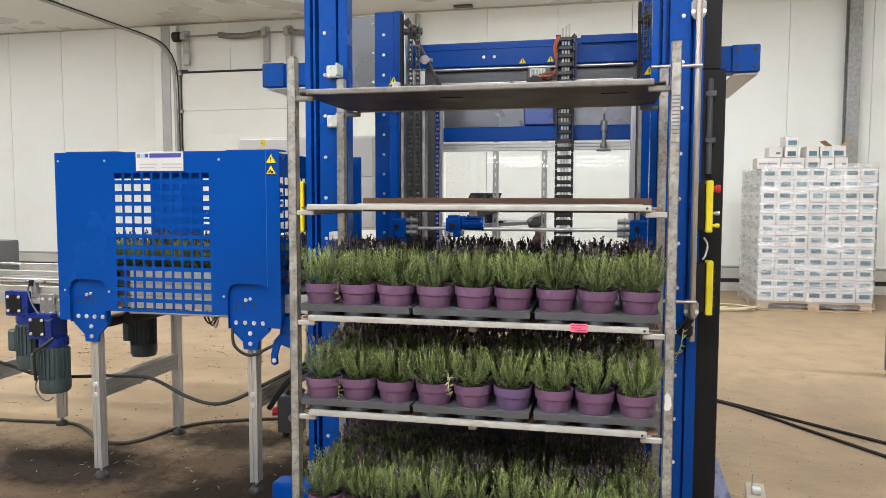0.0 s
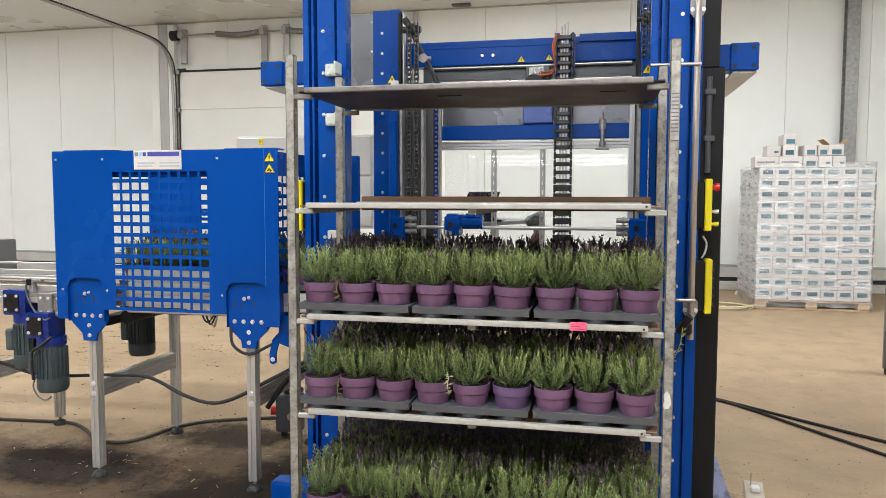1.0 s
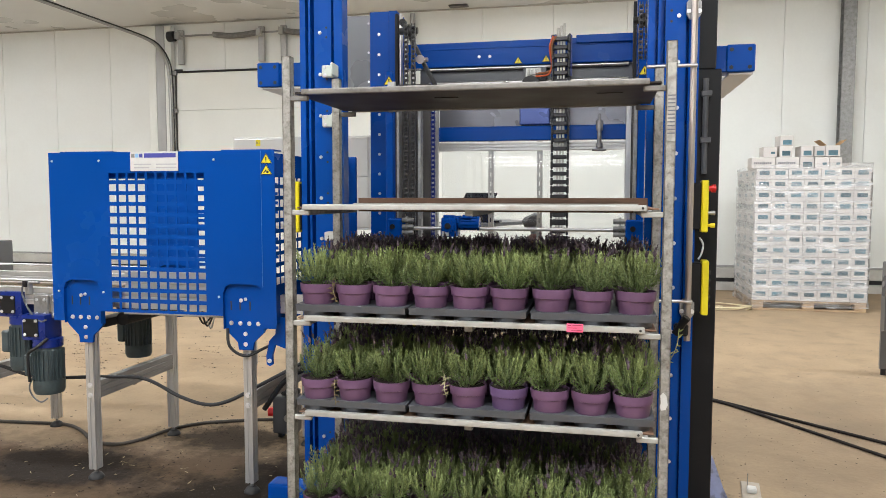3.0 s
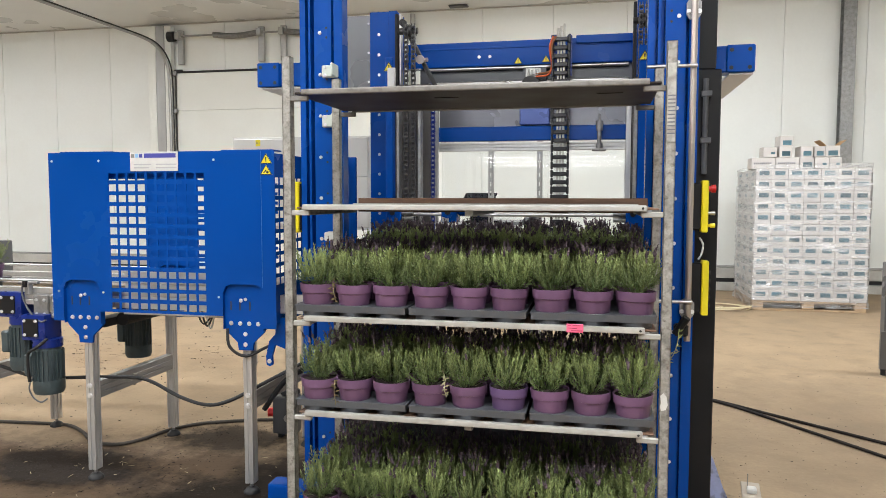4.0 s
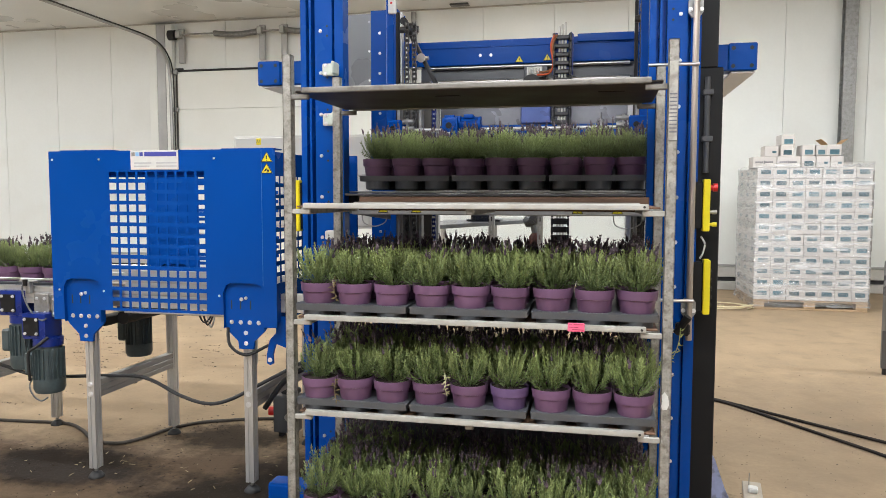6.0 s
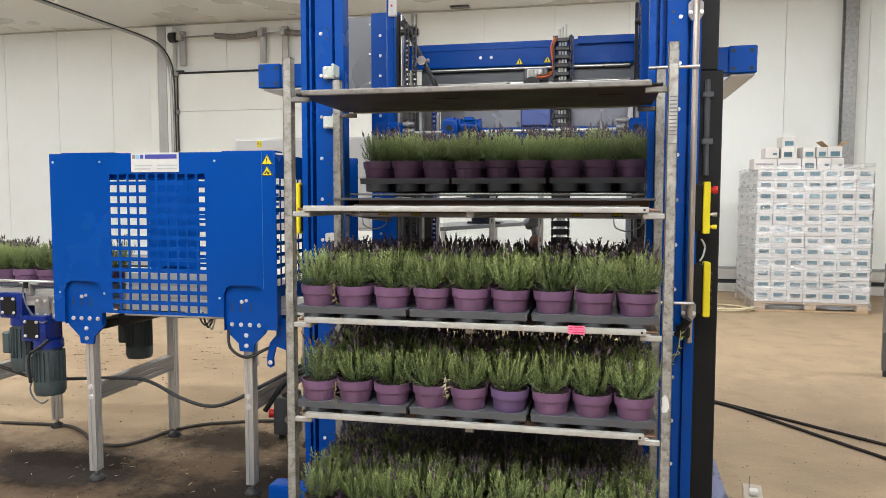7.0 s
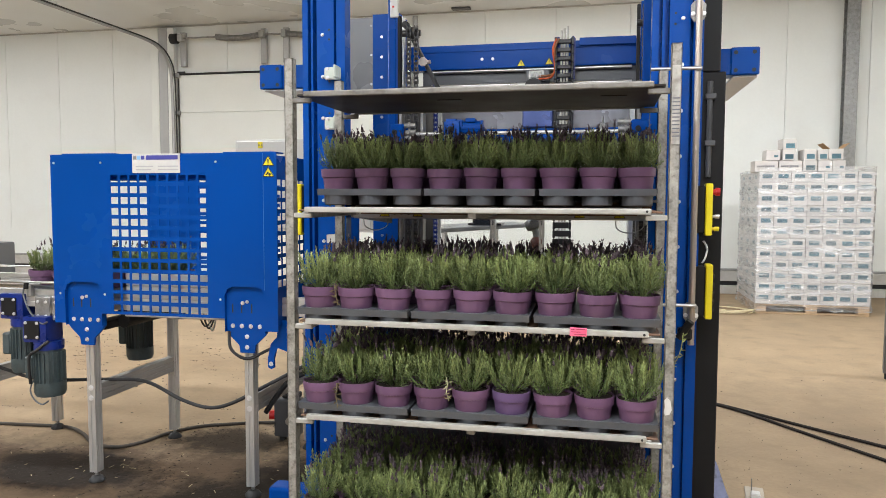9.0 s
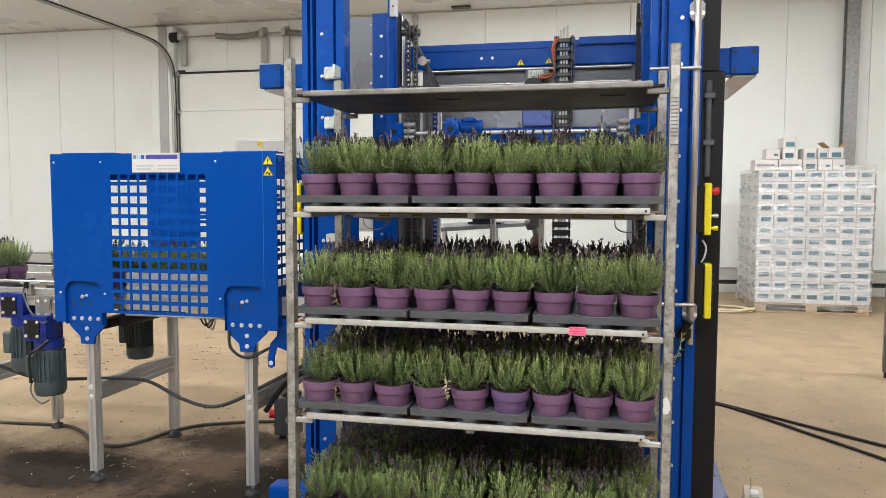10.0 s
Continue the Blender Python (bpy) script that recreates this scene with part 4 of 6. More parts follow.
    bm = bm_()
    box(bm, (0.62, 1.955, 1.835), (0.8, 1.999, 2.02), 0.006)
    part("cover_box", bm, M_SATINBLUE, t, "grey satin cover sheet with a blue reflection in its colour")
    bm = bm_()
    box(bm, (0.121, 1.95, 1.742), (1.27, 2.03, 1.828), 0.006)
    part("middle_beam", bm, M_BLUE, t)
    bm = bm_()
    for z0, z1 in ((1.683, 1.697), (1.702, 1.716), (1.721, 1.733)):
        box(bm, (0.121, 1.95, z0), (1.262, 1.99, z1), 0.002)
    box(bm, (0.121, 1.957, 1.684), (1.262, 1.985, 1.732))
    part("crossbar", bm, M_ALU, t, "slotted aluminium crossbar")
    for x in (0.085, 1.24):
        bm = bm_()
        for dx in (0.0, 0.028):
            box(bm, (x + dx, 1.90, 0.3), (x + dx + 0.018, 1.94, 2.05), 0.002)
        box(bm, (x + 0.006, 1.906, 0.3), (x + 0.04, 1.935, 2.05))
        part("guide_profile", bm, M_ALU, t, "upright aluminium guide profile")
    bm = bm_()
    box(bm, (0.135, 2.008, 0.75), (1.24, 2.012, 1.682))
    pane = part("clear_panel", bm, M_PANE, t, "clear plastic guard panel reflecting the lamps")
    pane.visible_shadow = False
    bm = bm_()
    rod(bm, (1.09, 1.9, 1.69), (1.09, 1.9, 1.715), 0.02, 12)
    rod(bm, (1.09, 1.9, 1.715), (1.09, 1.9, 1.79), 0.012, 12)
    rod(bm, (1.09, 1.9, 1.79), (1.09, 1.9, 1.845), 0.019, 12)
    rod(bm, (1.09, 1.9, 1.845), (1.09, 1.9, 1.885), 0.005, 8)
    box(bm, (1.05, 1.89, 1.672), (1.13, 1.94, 1.682), 0.003)
    part("air_cylinder", bm, M_STEEL, t, smooth=True)
    # black box column with switch panels
    bm = bm_()
    box(bm, (1.478, 0.74, 0.0), (1.579, 0.944, 1.93), 0.004)
    box(bm, (1.478, 0.74, 1.9305), (1.557, 0.944, TOP), 0.004)
    part("cable_column", bm, M_BLACK, t, "black cable column")
    for x, z0, z1, sgn in ((1.505, 1.263, 1.471, 1), (1.513, 0.928, 1.149, 1), (-0.238, 1.243, 1.471, -1)):
        bm = bm_()
        box(bm, (x - 0.01, 0.60, z0), (x + 0.017, 0.66, z1), 0.004)
        sp = part("switch_panel", bm, M_YELLOW, t, "yellow switch panel seen edge on")
        bm = bm_()
        box(bm, (x - 0.052 if sgn > 0 else x + 0.0175, 0.61, z0 + 0.01), (x - 0.0105 if sgn > 0 else -0.2145, 0.68, z1 - 0.01), 0.004)
        part("switch_housing", bm, M_BLACK, sp)
        if sgn > 0 and z0 > 1.2:
            for zz, m, r in ((1.438, M_RED, 0.016), (1.34, M_CHROME, 0.009), (1.29, M_YELLOW, 0.009)):
                bm = bm_()
                rod(bm, (x + 0.017, 0.63, zz), (x + 0.03, 0.63, zz), r * 0.7, 14)
                rod(bm, (x + 0.03, 0.63, zz), (x + 0.046, 0.63, zz), r, 16)
                part("button", bm, m, sp, smooth=True)
        elif sgn > 0:
            for k in range(5):
                bm = bm_()
                rod(bm, (x + 0.017, 0.63, z0 + 0.035 + k * 0.034), (x + 0.027, 0.63, z0 + 0.035 + k * 0.034), 0.008, 12)
                part("button", bm, M_RUBBER, sp, smooth=True)
    bm = bm_()
    tube(bm, [(1.497, 0.66, 1.24), (1.512, 0.655, 1.21), (1.505, 0.655, 1.17), (1.495, 0.66, 1.15)], 0.004)
    part("cable", bm, M_WHITE, t, smooth=True)
    for z in (1.79, 1.6):
        bm = bm_()
        rod(bm, (1.517, 0.727, z - 0.1), (1.517, 0.727, z + 0.1), 0.0115, 12)
        box(bm, (1.499, 0.712, z + 0.027), (1.54, 0.7395, z + 0.05), 0.002)
        part("air_line", bm, M_GREY, t, smooth=True)
    # steel bar with trolley clamps
    bm = bm_()
    rod(bm, (1.447, 0.56, 0.83), (1.447, 0.56, 2.6), 0.0125, 18)
    bar = part("clamp_bar", bm, M_BAR, t, "bright upright steel bar", smooth=True)
    for z in (2.14, 0.955):
        bm = bm_()
        extrude(bm, [(1.419, z - 0.02), (1.432, z - 0.04), (1.462, z - 0.04), (1.475, z - 0.02), (1.475, z + 0.025), (1.462, z + 0.04), (1.432, z + 0.04), (1.419, z + 0.025)], 0.60, 0.585, "y")
        pl = part("bearing_plate", bm, M_STEEL, bar)
        for dx in (-0.02, 0.02):
            bolt(pl, 1.447 + dx, 0.585, z - 0.01, 0.0065)
    for z, x0 in ((1.913, 1.27), (0.99, 1.25)):
        bm = bm_()
        rod(bm, (x0, 0.54, z), (1.46, 0.54, z), 0.007, 12)
        part("clamp_arm", bm, M_CHROME, bar, smooth=True)
    bm = bm_()
    box(bm, (1.395, 0.535, 0.85), (1.45, 0.575, 0.90), 0.008)
    rod(bm, (1.4, 0.54, 0.86), (1.44, 0.52, 0.93), 0.016, 12)
    part("clamp_knob", bm, M_BLACK, bar)
    # white guide brackets at the back of the trolley
    for z in (1.95, 1.735):
        bm = bm_()
        box(bm, (-0.102, 0.588, z - 0.027), (-0.028, 0.606, z + 0.027), 0.005)
        box(bm, (-0.04, 0.53, z - 0.027), (-0.028, 0.5875, z + 0.027), 0.004)
        br = part("guide_bracket", bm, M_BRACKET, t, "white plastic guide bracket")
        for dz in (-0.018, 0.018):
            bolt(br, -0.085, 0.588, z + dz, 0.006)
    bm = bm_()
    box(bm, (-0.08, 0.545, 1.212), (-0.03, 0.606, 1.25), 0.004)
    part("guide_bracket", bm, M_WHITE, t, "white plastic guide bracket")
    bm = bm_()
    box(bm, (-0.262, 1.35, 0.9), (-0.205, 1.37, 1.62), 0.02, 3)
    part("stop_plate", bm, M_BLUE, t)
    for x0, x1, y0 in ((-0.345, -0.06, 0.5), ):
        bm = bm_()
        box(bm, (x0, y0, 0.0), (x1, y0 + 0.1, 0.115), 0.012, 2)
        part("floor_guide", bm, M_BLUE, t, "blue trolley floor guide")


M_HOSE = (mat("orange_hose", (0.55, 0.1, 0.03), 0.4), mat("brown_hose", (0.25, 0.1, 0.04), 0.4))


def roller_chain(parent, x, y, z0, z1, m=None):
    """A duplex roller chain hanging straight: links and rollers, one strip."""
    bm = bm_()
    z, k = z0, 0
    while z < z1:
        w = 0.009 if k % 2 else 0.012
        box(bm, (x - w, y - 0.009, z - 0.002), (x - w + 0.004, y + 0.009, z + 0.0245))
        box(bm, (x + w - 0.004, y - 0.009, z - 0.002), (x + w, y + 0.009, z + 0.0245))
        rod(bm, (x - 0.0115, y, z + 0.004), (x + 0.0115, y, z + 0.004), 0.008, 8)
        z += 0.0254
        k += 1
    return part("roller_chain", bm, m or M_CHAIN, parent, "dark greased roller chain")


M_GUIDE = mat("greasy_steel", (0.075, 0.07, 0.065), 0.4, 0.6, var=0.3, scale=6, fine=60, streak=(3, 3, 0.3))
M_CHAIN = mat("greased_chain_steel", (0.075, 0.073, 0.07), 0.34, 0.8, var=0.3, scale=30, fine=160)


def build_lift_guides():
    t = thing("lift_drive", "greased roller chains, sprockets and a black energy chain", "lift drive")
    for x in (0.066, 0.106):
        roller_chain(t, x, 1.40, 0.35, 2.33)
    for x in (1.287, 1.318):
        roller_chain(t, x, 1.40, 0.35, 2.36)
    roller_chain(t, 0.165, 1.62, 0.35, 2.05, M_BLUE_DARK)
    for x in (0.07, 1.30):
        bm = bm_()
        rod(bm, (x - 0.016, 1.44, 2.3), (x + 0.03, 1.44, 2.3), 0.034, 22)
        rod(bm, (x - 0.05, 1.44, 2.3), (x + 0.05, 1.44, 2.3), 0.018, 14)
        part("sprocket", bm, M_CHAIN, t, smooth=True)
        bm = bm_()
        rod(bm, (x + 0.06, 1.452, 2.15), (x + 0.06, 1.46, 2.15), 0.024, 20)
        rod(bm, (x + 0.03, 1.47, 2.15), (x + 0.1, 1.47, 2.15), 0.011, 14)
        part("sprocket", bm, M_BAR, t, smooth=True)
    bm = bm_()
    for k in range(3):
        rod(bm, (0.019, 1.5 + 0.012 * k, 2.363), (0.201, 1.5 + 0.012 * k, 2.017), 0.011, 10)
    rod(bm, (0.019, 1.5, 2.363), (0.019, 1.53, 2.363), 0.02, 14)
    part("belt_strut", bm, M_RUBBER, t)
    for x in (0.016, 0.135, 1.262):
        bm = bm_()
        box(bm, (x, 1.38, 0.3), (x + 0.016, 1.44, 2.0), 0.002)
        part("guide_rail", bm, M_STEEL, t)
    for x0, x1 in ((-0.036, 0.155), (1.262, 1.345)):
        bm = bm_()
        box(bm, (x0, 1.60, 0.3), (x1, 1.612, 2.04), 0.002)
        part("guide_panel", bm, M_GUIDE, t, "dark greasy steel guide panel")
    # energy chain: two side bands with rungs
    ec = thing("energy_chain", "black plastic energy chain hanging upright with cables", "cable chain")
    for s in (0.0, 0.092):
        bm = bm_()
        z = 0.75
        while z < 2.3:
            box(bm, (0.815 + s, 1.83, z), (0.829 + s, 1.86, z + 0.046), 0.004)
            z += 0.048
        part("side_band", bm, M_PLASTIC, ec)
    z = 0.76
    while z < 2.3:
        bm = bm_()
        box(bm, (0.8295, 1.826, z), (0.9065, 1.864, z + (0.022 if z > 1.45 else 0.034)), 0.003)
        part("rung", bm, M_PLASTIC, ec)
        z += 0.048
    for k in range(3):
        bm = bm_()
        rod(bm, (0.852 + k * 0.017, 1.845, 0.76), (0.852 + k * 0.017, 1.845, 2.37 + k * 0.012), 0.0065, 8)
        part("cable", bm, M_PLINTH, ec, "pale grey cable", smooth=True)
    bm = bm_()
    extrude(bm, [(0.81, 2.1), (0.93, 2.1), (0.93, 2.33), (0.915, 2.345), (0.9, 2.33), (0.9, 2.2), (0.84, 2.2), (0.84, 2.34), (0.81, 2.34)], 1.87, 1.875, "y")
    part("chain_holder", bm, M_BLUE_DARK, ec)


# ---- the lift carriage (moves) ----
LIFT_UP = 0.51
CARRIAGE = {}


def build_carriage():
    """Built at its upper stop."""
    t = thing("lift_carriage", "blue geared drive with a long steel shaft on the lift", "lift carriage")
    CARRIAGE["drive"] = t
    zc = 1.755
    bm = bm_()
    rod(bm, (0.02, 1.31, zc - 0.008), (1.27, 1.31, zc - 0.008), 0.0095, 16)
    part("drive_shaft", bm, M_ALU, t, "bright steel drive shaft", smooth=True)
    bm = bm_()
    box(bm, (0.29, 1.25, zc - 0.05), (0.372, 1.37, zc + 0.052), 0.014, 2)
    box(bm, (0.3, 1.262, zc + 0.05), (0.352, 1.34, zc + 0.064), 0.005, 2)
    box(bm, (0.352, 1.27, zc + 0.02), (0.384, 1.35, zc + 0.06), 0.006, 2)
    rod(bm, (0.329, 1.241, zc + 0.008), (0.329, 1.262, zc + 0.008), 0.034, 24)
    for k in range(8):
        a = k * math.pi / 4
        rod(bm, (0.329 + 0.028 * math.cos(a), 1.236, zc + 0.008 + 0.028 * math.sin(a)), (0.329 + 0.028 * math.cos(a), 1.242, zc + 0.008 + 0.028 * math.sin(a)), 0.004, 6)
    gear = part("gearbox", bm, M_BLUE, t, "blue worm gearbox", smooth=True)
    bm = bm_()
    rod(bm, (0.329, 1.2405, zc + 0.008), (0.329, 1.234, zc + 0.008), 0.016, 20)
    part("end_cap", bm, M_BLACK, gear, smooth=True)
    bm = bm_()
    box(bm, (0.297, 1.2435, zc - 0.044), (0.333, 1.2495, zc - 0.02), 0.001)
    part("rating_plate", bm, M_ALU, gear)
    bm = bm_()
    rod(bm, (0.375, 1.31, zc + 0.02), (0.478, 1.31, zc + 0.02), 0.031, 24)
    box(bm, (0.4, 1.27, zc + 0.045), (0.45, 1.33, zc + 0.066), 0.004)
    rod(bm, (0.474, 1.31, zc + 0.02), (0.486, 1.31, zc + 0.02), 0.038, 24)
    for k in range(12):
        a = k * math.pi / 6
        obox(bm, (0.09, 0.004, 0.012), Matrix.Translation((0.425, 1.31 + 0.034 * math.cos(a), zc + 0.02 + 0.034 * math.sin(a))) @ Euler((a, 0, 0)).to_matrix().to_4x4())
    part("motor", bm, M_BLUE, t, "blue electric motor", smooth=True)
    for x0, x1 in ((-0.005, 0.072), (1.225, 1.315)):
        bm = bm_()
        box(bm, (x0, 1.27, zc - 0.085), (x1, 1.37, zc + 0.045), 0.008)
        hs = part("bearing_housing", bm, M_BLUE, t, "blue bearing housing")
        bm = bm_()
        rod(bm, ((x0 + x1) / 2 - 0.01, 1.269, zc + 0.0), ((x0 + x1) / 2 - 0.01, 1.262, zc + 0.0), 0.014, 16)
        part("bearing_hole", bm, M_BLACK, hs)
        s = 1 if x0 < 0 else -1
        xc = x1 if s > 0 else x0
        for dz in (0.035, 0.0, -0.03):
            bm = bm_()
            rod(bm, (xc, 1.29, zc + dz), (xc + s * 0.06, 1.29, zc + dz), 0.013, 14)
            rod(bm, (xc + s * 0.02, 1.29, zc + dz), (xc + s * 0.03, 1.29, zc + dz), 0.02, 6)
            part("shaft_coupling", bm, M_STEEL, t, smooth=True)
    for x0, x1, zt in ((-0.045, -0.003, 2.59), (1.28, 1.335, 2.6)):
        bm = bm_()
        box(bm, (x0, 1.38, 1.6), (x1, 1.392, zt), 0.004)
        part("side_plate", bm, M_BLUE, t, "blue carriage side plate")
        warning_sign(t, (x0 + x1) / 2, 1.378, zt - 0.075, 0.05)
    bm = bm_()
    box(bm, (-0.028, 1.36, 2.37), (0.016, 1.379, 2.53), 0.004)
    shoe = part("guide_shoe", bm, M_WHITE, t, "white plastic guide shoe")
    bm = bm_()
    rod(bm, (-0.009, 1.3595, 2.425), (-0.009, 1.357, 2.425), 0.006, 12)
    part("screw", bm, M_RED, shoe, "red screw head")
    # platform
    p = thing("lift_platform", "aluminium lift platform with white rollers below the trays", "lift platform")
    CARRIAGE["platform"] = p
    zt = 1.424
    bm = bm_()
    box(bm, (-0.02, 0.70, zt - 0.008), (1.31, 1.30, zt), 0.002)
    part("deck", bm, M_STEEL, p)
    bm = bm_()
    for a, b in ((zt - 0.03, zt - 0.02), (zt - 0.045, zt - 0.034)):
        box(bm, (0.06, 0.686, a), (1.27, 0.73, b), 0.002)
    box(bm, (0.06, 0.69, zt - 0.046), (1.27, 0.725, zt - 0.021))
    part("front_profile", bm, M_ALU, p)
    for x in (0.03, 0.2, 0.46, 0.72, 0.98, 1.2):
        bm = bm_()
        if x in (0.03, 1.2):
            box(bm, (x, 0.682, zt - 0.055), (x + 0.05, 0.72, zt - 0.022), 0.004)
            rod(bm, (x + 0.08, 0.695, zt - 0.03), (x + 0.08, 0.72, zt - 0.03), 0.014, 10)
        else:
            rod(bm, (x, 0.684, zt - 0.03), (x + 0.075, 0.684, zt - 0.03), 0.013, 16)
        part("roller", bm, M_WHITE, p, smooth=True)
    bm = bm_()
    box(bm, (-0.01, 0.70, zt - 0.106), (1.3, 0.735, zt - 0.0465), 0.004)
    box(bm, (-0.01, 1.26, zt - 0.106), (1.3, 1.295, zt - 0.0465), 0.004)
    for x in (-0.01, 0.3, 0.9, 1.265):
        box(bm, (x, 0.7355, zt - 0.098), (x + 0.035, 1.2595, zt - 0.068), 0.003)
    for x in (-0.02, 1.272):
        be = bm_()
        box(be, (x, 0.684, zt - 0.06), (x + 0.04, 0.74, zt - 0.02), 0.003)
        part("end_block", be, M_BLACK, p)
    frame_ = part("platform_frame", bm, M_ALU, p, "aluminium platform frame")
    for x in (0.14, 0.2925, 1.0, 1.165):
        warning_sign(frame_, x, 0.6995, zt - 0.097, 0.04)
    for xs in ((0.185, 0.215, 0.25), (1.045, 1.08, 1.115)):
        for x in xs:
            bm = bm_()
            rod(bm, (x, 0.6997, zt - 0.079), (x, 0.6985, zt - 0.079), 0.0095, 14)
            part("punched_hole", bm, M_BLACK, frame_)
    for x in (0.09, 1.21):
        bm = bm_()
        tube(bm, [(x - 0.06, 0.73, zt - 0.107), (x - 0.05, 0.73, zt - 0.145), (x, 0.735, zt - 0.16), (x + 0.05, 0.73, zt - 0.14), (x + 0.055, 0.73, zt - 0.107)], 0.0026)
        part("cable", bm, M_TRIM, p, smooth=True)
    # arm that carries the platform
    for x in (-0.04, 1.30):
        bm = bm_()
        extrude(bm, [(0.72, zt - 0.1), (1.4, zt - 0.15), (1.4, zt - 0.11), (0.72, zt - 0.06)], x, x + 0.012, "x")
        part("arm", bm, M_STEEL, p)
    # the pusher is unseen; added so that gaps between the pots stay dark
    q = thing("pusher_plate", "unseen dark grey pusher plate added behind the trays on the lift", "pusher plate")
    CARRIAGE["pusher"] = q
    bm = bm_()
    box(bm, (0.03, 1.285, zt + 0.006), (1.26, 1.293, zt + 0.15), 0.002)
    part("plate", bm, M_GREY, q)
    for x in (0.2, 1.05):
        bm = bm_()
        box(bm, (x, 1.2935, zt + 0.02), (x + 0.03, 1.31, zt + 0.14), 0.003)
        part("rib", bm, M_STEEL, q)
    s = thing("slide_plate", "thin grey steel transfer plate sliding out under the trays", "slide plate")
    CARRIAGE["slide"] = s
    bm = bm_()
    box(bm, (-0.015, 0.70, zt - 0.0135), (1.305, 1.25, zt - 0.0095), 0.001)
    part("plate", bm, M_STEEL, s)
    bm = bm_()
    box(bm, (-0.015, 0.692, zt - 0.018), (1.305, 0.6995, zt - 0.0075), 0.002)
    part("plate_edge", bm, M_MIDGREY, s)


# ---- infeed conveyor with guard ----
def guard_panel(parent, y, facing):
    """A blue sheet guard: a grid of square openings between two closed fields, with arched pockets above the legs."""
    gx = [-1.1735 + i * 0.0508 for i in range(10)]
    us = [-1.505, -1.445, -1.245]
    for c in gx:
        us += [c - 0.0195 + 0.013, c + 0.0195 + 0.013]
    us += [-0.600, -0.400, -0.335]
    gz = [0.8825 + j * 0.05115 for j in range(13)]
    vs = [0.80, 0.852]
    for c in gz:
        vs += [c - 0.0165, c + 0.0165]
    vs += [1.612]
    vs = sorted(vs)
    nu = len(us) - 1

    def gone(i, j):
        z = (vs[j] + vs[j + 1]) / 2
        x = (us[i] + us[i + 1]) / 2
        if z < 0.852 and -1.245 < x < -0.600:
            return True
        if z < 1.003 and (-1.445 < x < -1.245 or -0.600 < x < -0.400):
            return True
        if facing < 0 and x > -0.66:
            return True
        if 3 <= i < nu - 3 and (i - 3) % 2 == 0 and any(abs(z - c) < 0.006 for c in gz):
            return True
        return False
    bm = bm_()
    holed_plate(bm, us, vs, gone, Matrix.Translation((0, y, 0)) @ pose(0, 0, 0, 90, 0, 0), 0.003)
    panel = part("guard_panel", bm, M_BLUE, parent, "blue perforated sheet guard panel")
    for cx in (-1.345, -0.500) if facing > 0 else (-1.345,):
        bm = bm_()
        # pocket: back sheet with bent side walls and rounded top corners
        w, zt, zb = 0.1, 1.003, 0.79
        d = 0.02
        arch = [(cx - w, zb), (cx - w, zt - 0.045), (cx - w + 0.014, zt - 0.013), (cx - w + 0.045, zt), (cx + w - 0.045, zt), (cx + w - 0.014, zt - 0.013), (cx + w, zt - 0.045), (cx + w, zb)]
        for a, b in zip(arch, arch[1:]):
            v = [bm.verts.new(p) for p in ((a[0], y, a[1]), (b[0], y, b[1]), (b[0], y + d, b[1]), (a[0], y + d, a[1]))]
            bm.faces.new(v)
        for s in (-1, 1):
            v = [bm.verts.new((cx + s * p[0], y - 0.0003, p[1])) for p in ((w, zt), (w, zt - 0.045), (w - 0.014, zt - 0.013), (w - 0.045, zt))]
            bm.faces.new(v)
        part("pocket_rim", bm, M_BLUE, panel)
        bm = bm_()
        extrude(bm, [(cx - w, zt), (cx + w, zt), (cx + w, zb), (cx + 0.09, zb - 0.015), (cx + 0.04, zb - 0.062), (cx + 0.035, 0.692), (cx - 0.035, 0.692), (cx - 0.04, zb - 0.062), (cx - 0.09, zb - 0.015), (cx - w, zb)], y + d, y + 0.034, "y")
        br = part("leg_bracket", bm, M_BLUE, panel, "blue bolted leg bracket")
        for dx, z in ((-0.07, 0.817), (-0.025, 0.817), (0.02, 0.817), (0.065, 0.817), (0.0, 0.768), (0.0, 0.719)):
            bolt(br, cx + dx, y + d, z, 0.0078)
        for dx in (-0.07, -0.025, 0.025):
            bm = bm_()
            box(bm, (cx + dx - 0.003, y + d - 0.0007, 0.878), (cx + dx + 0.003, y + d - 0.0002, 0.92))
            part("slot", bm, M_RUBBER, br)
        bolt(br, cx - 0.02, y + d, 0.924, 0.007)
        bolt(br, cx + 0.003, y + d, 0.93, 0.006)
    return panel


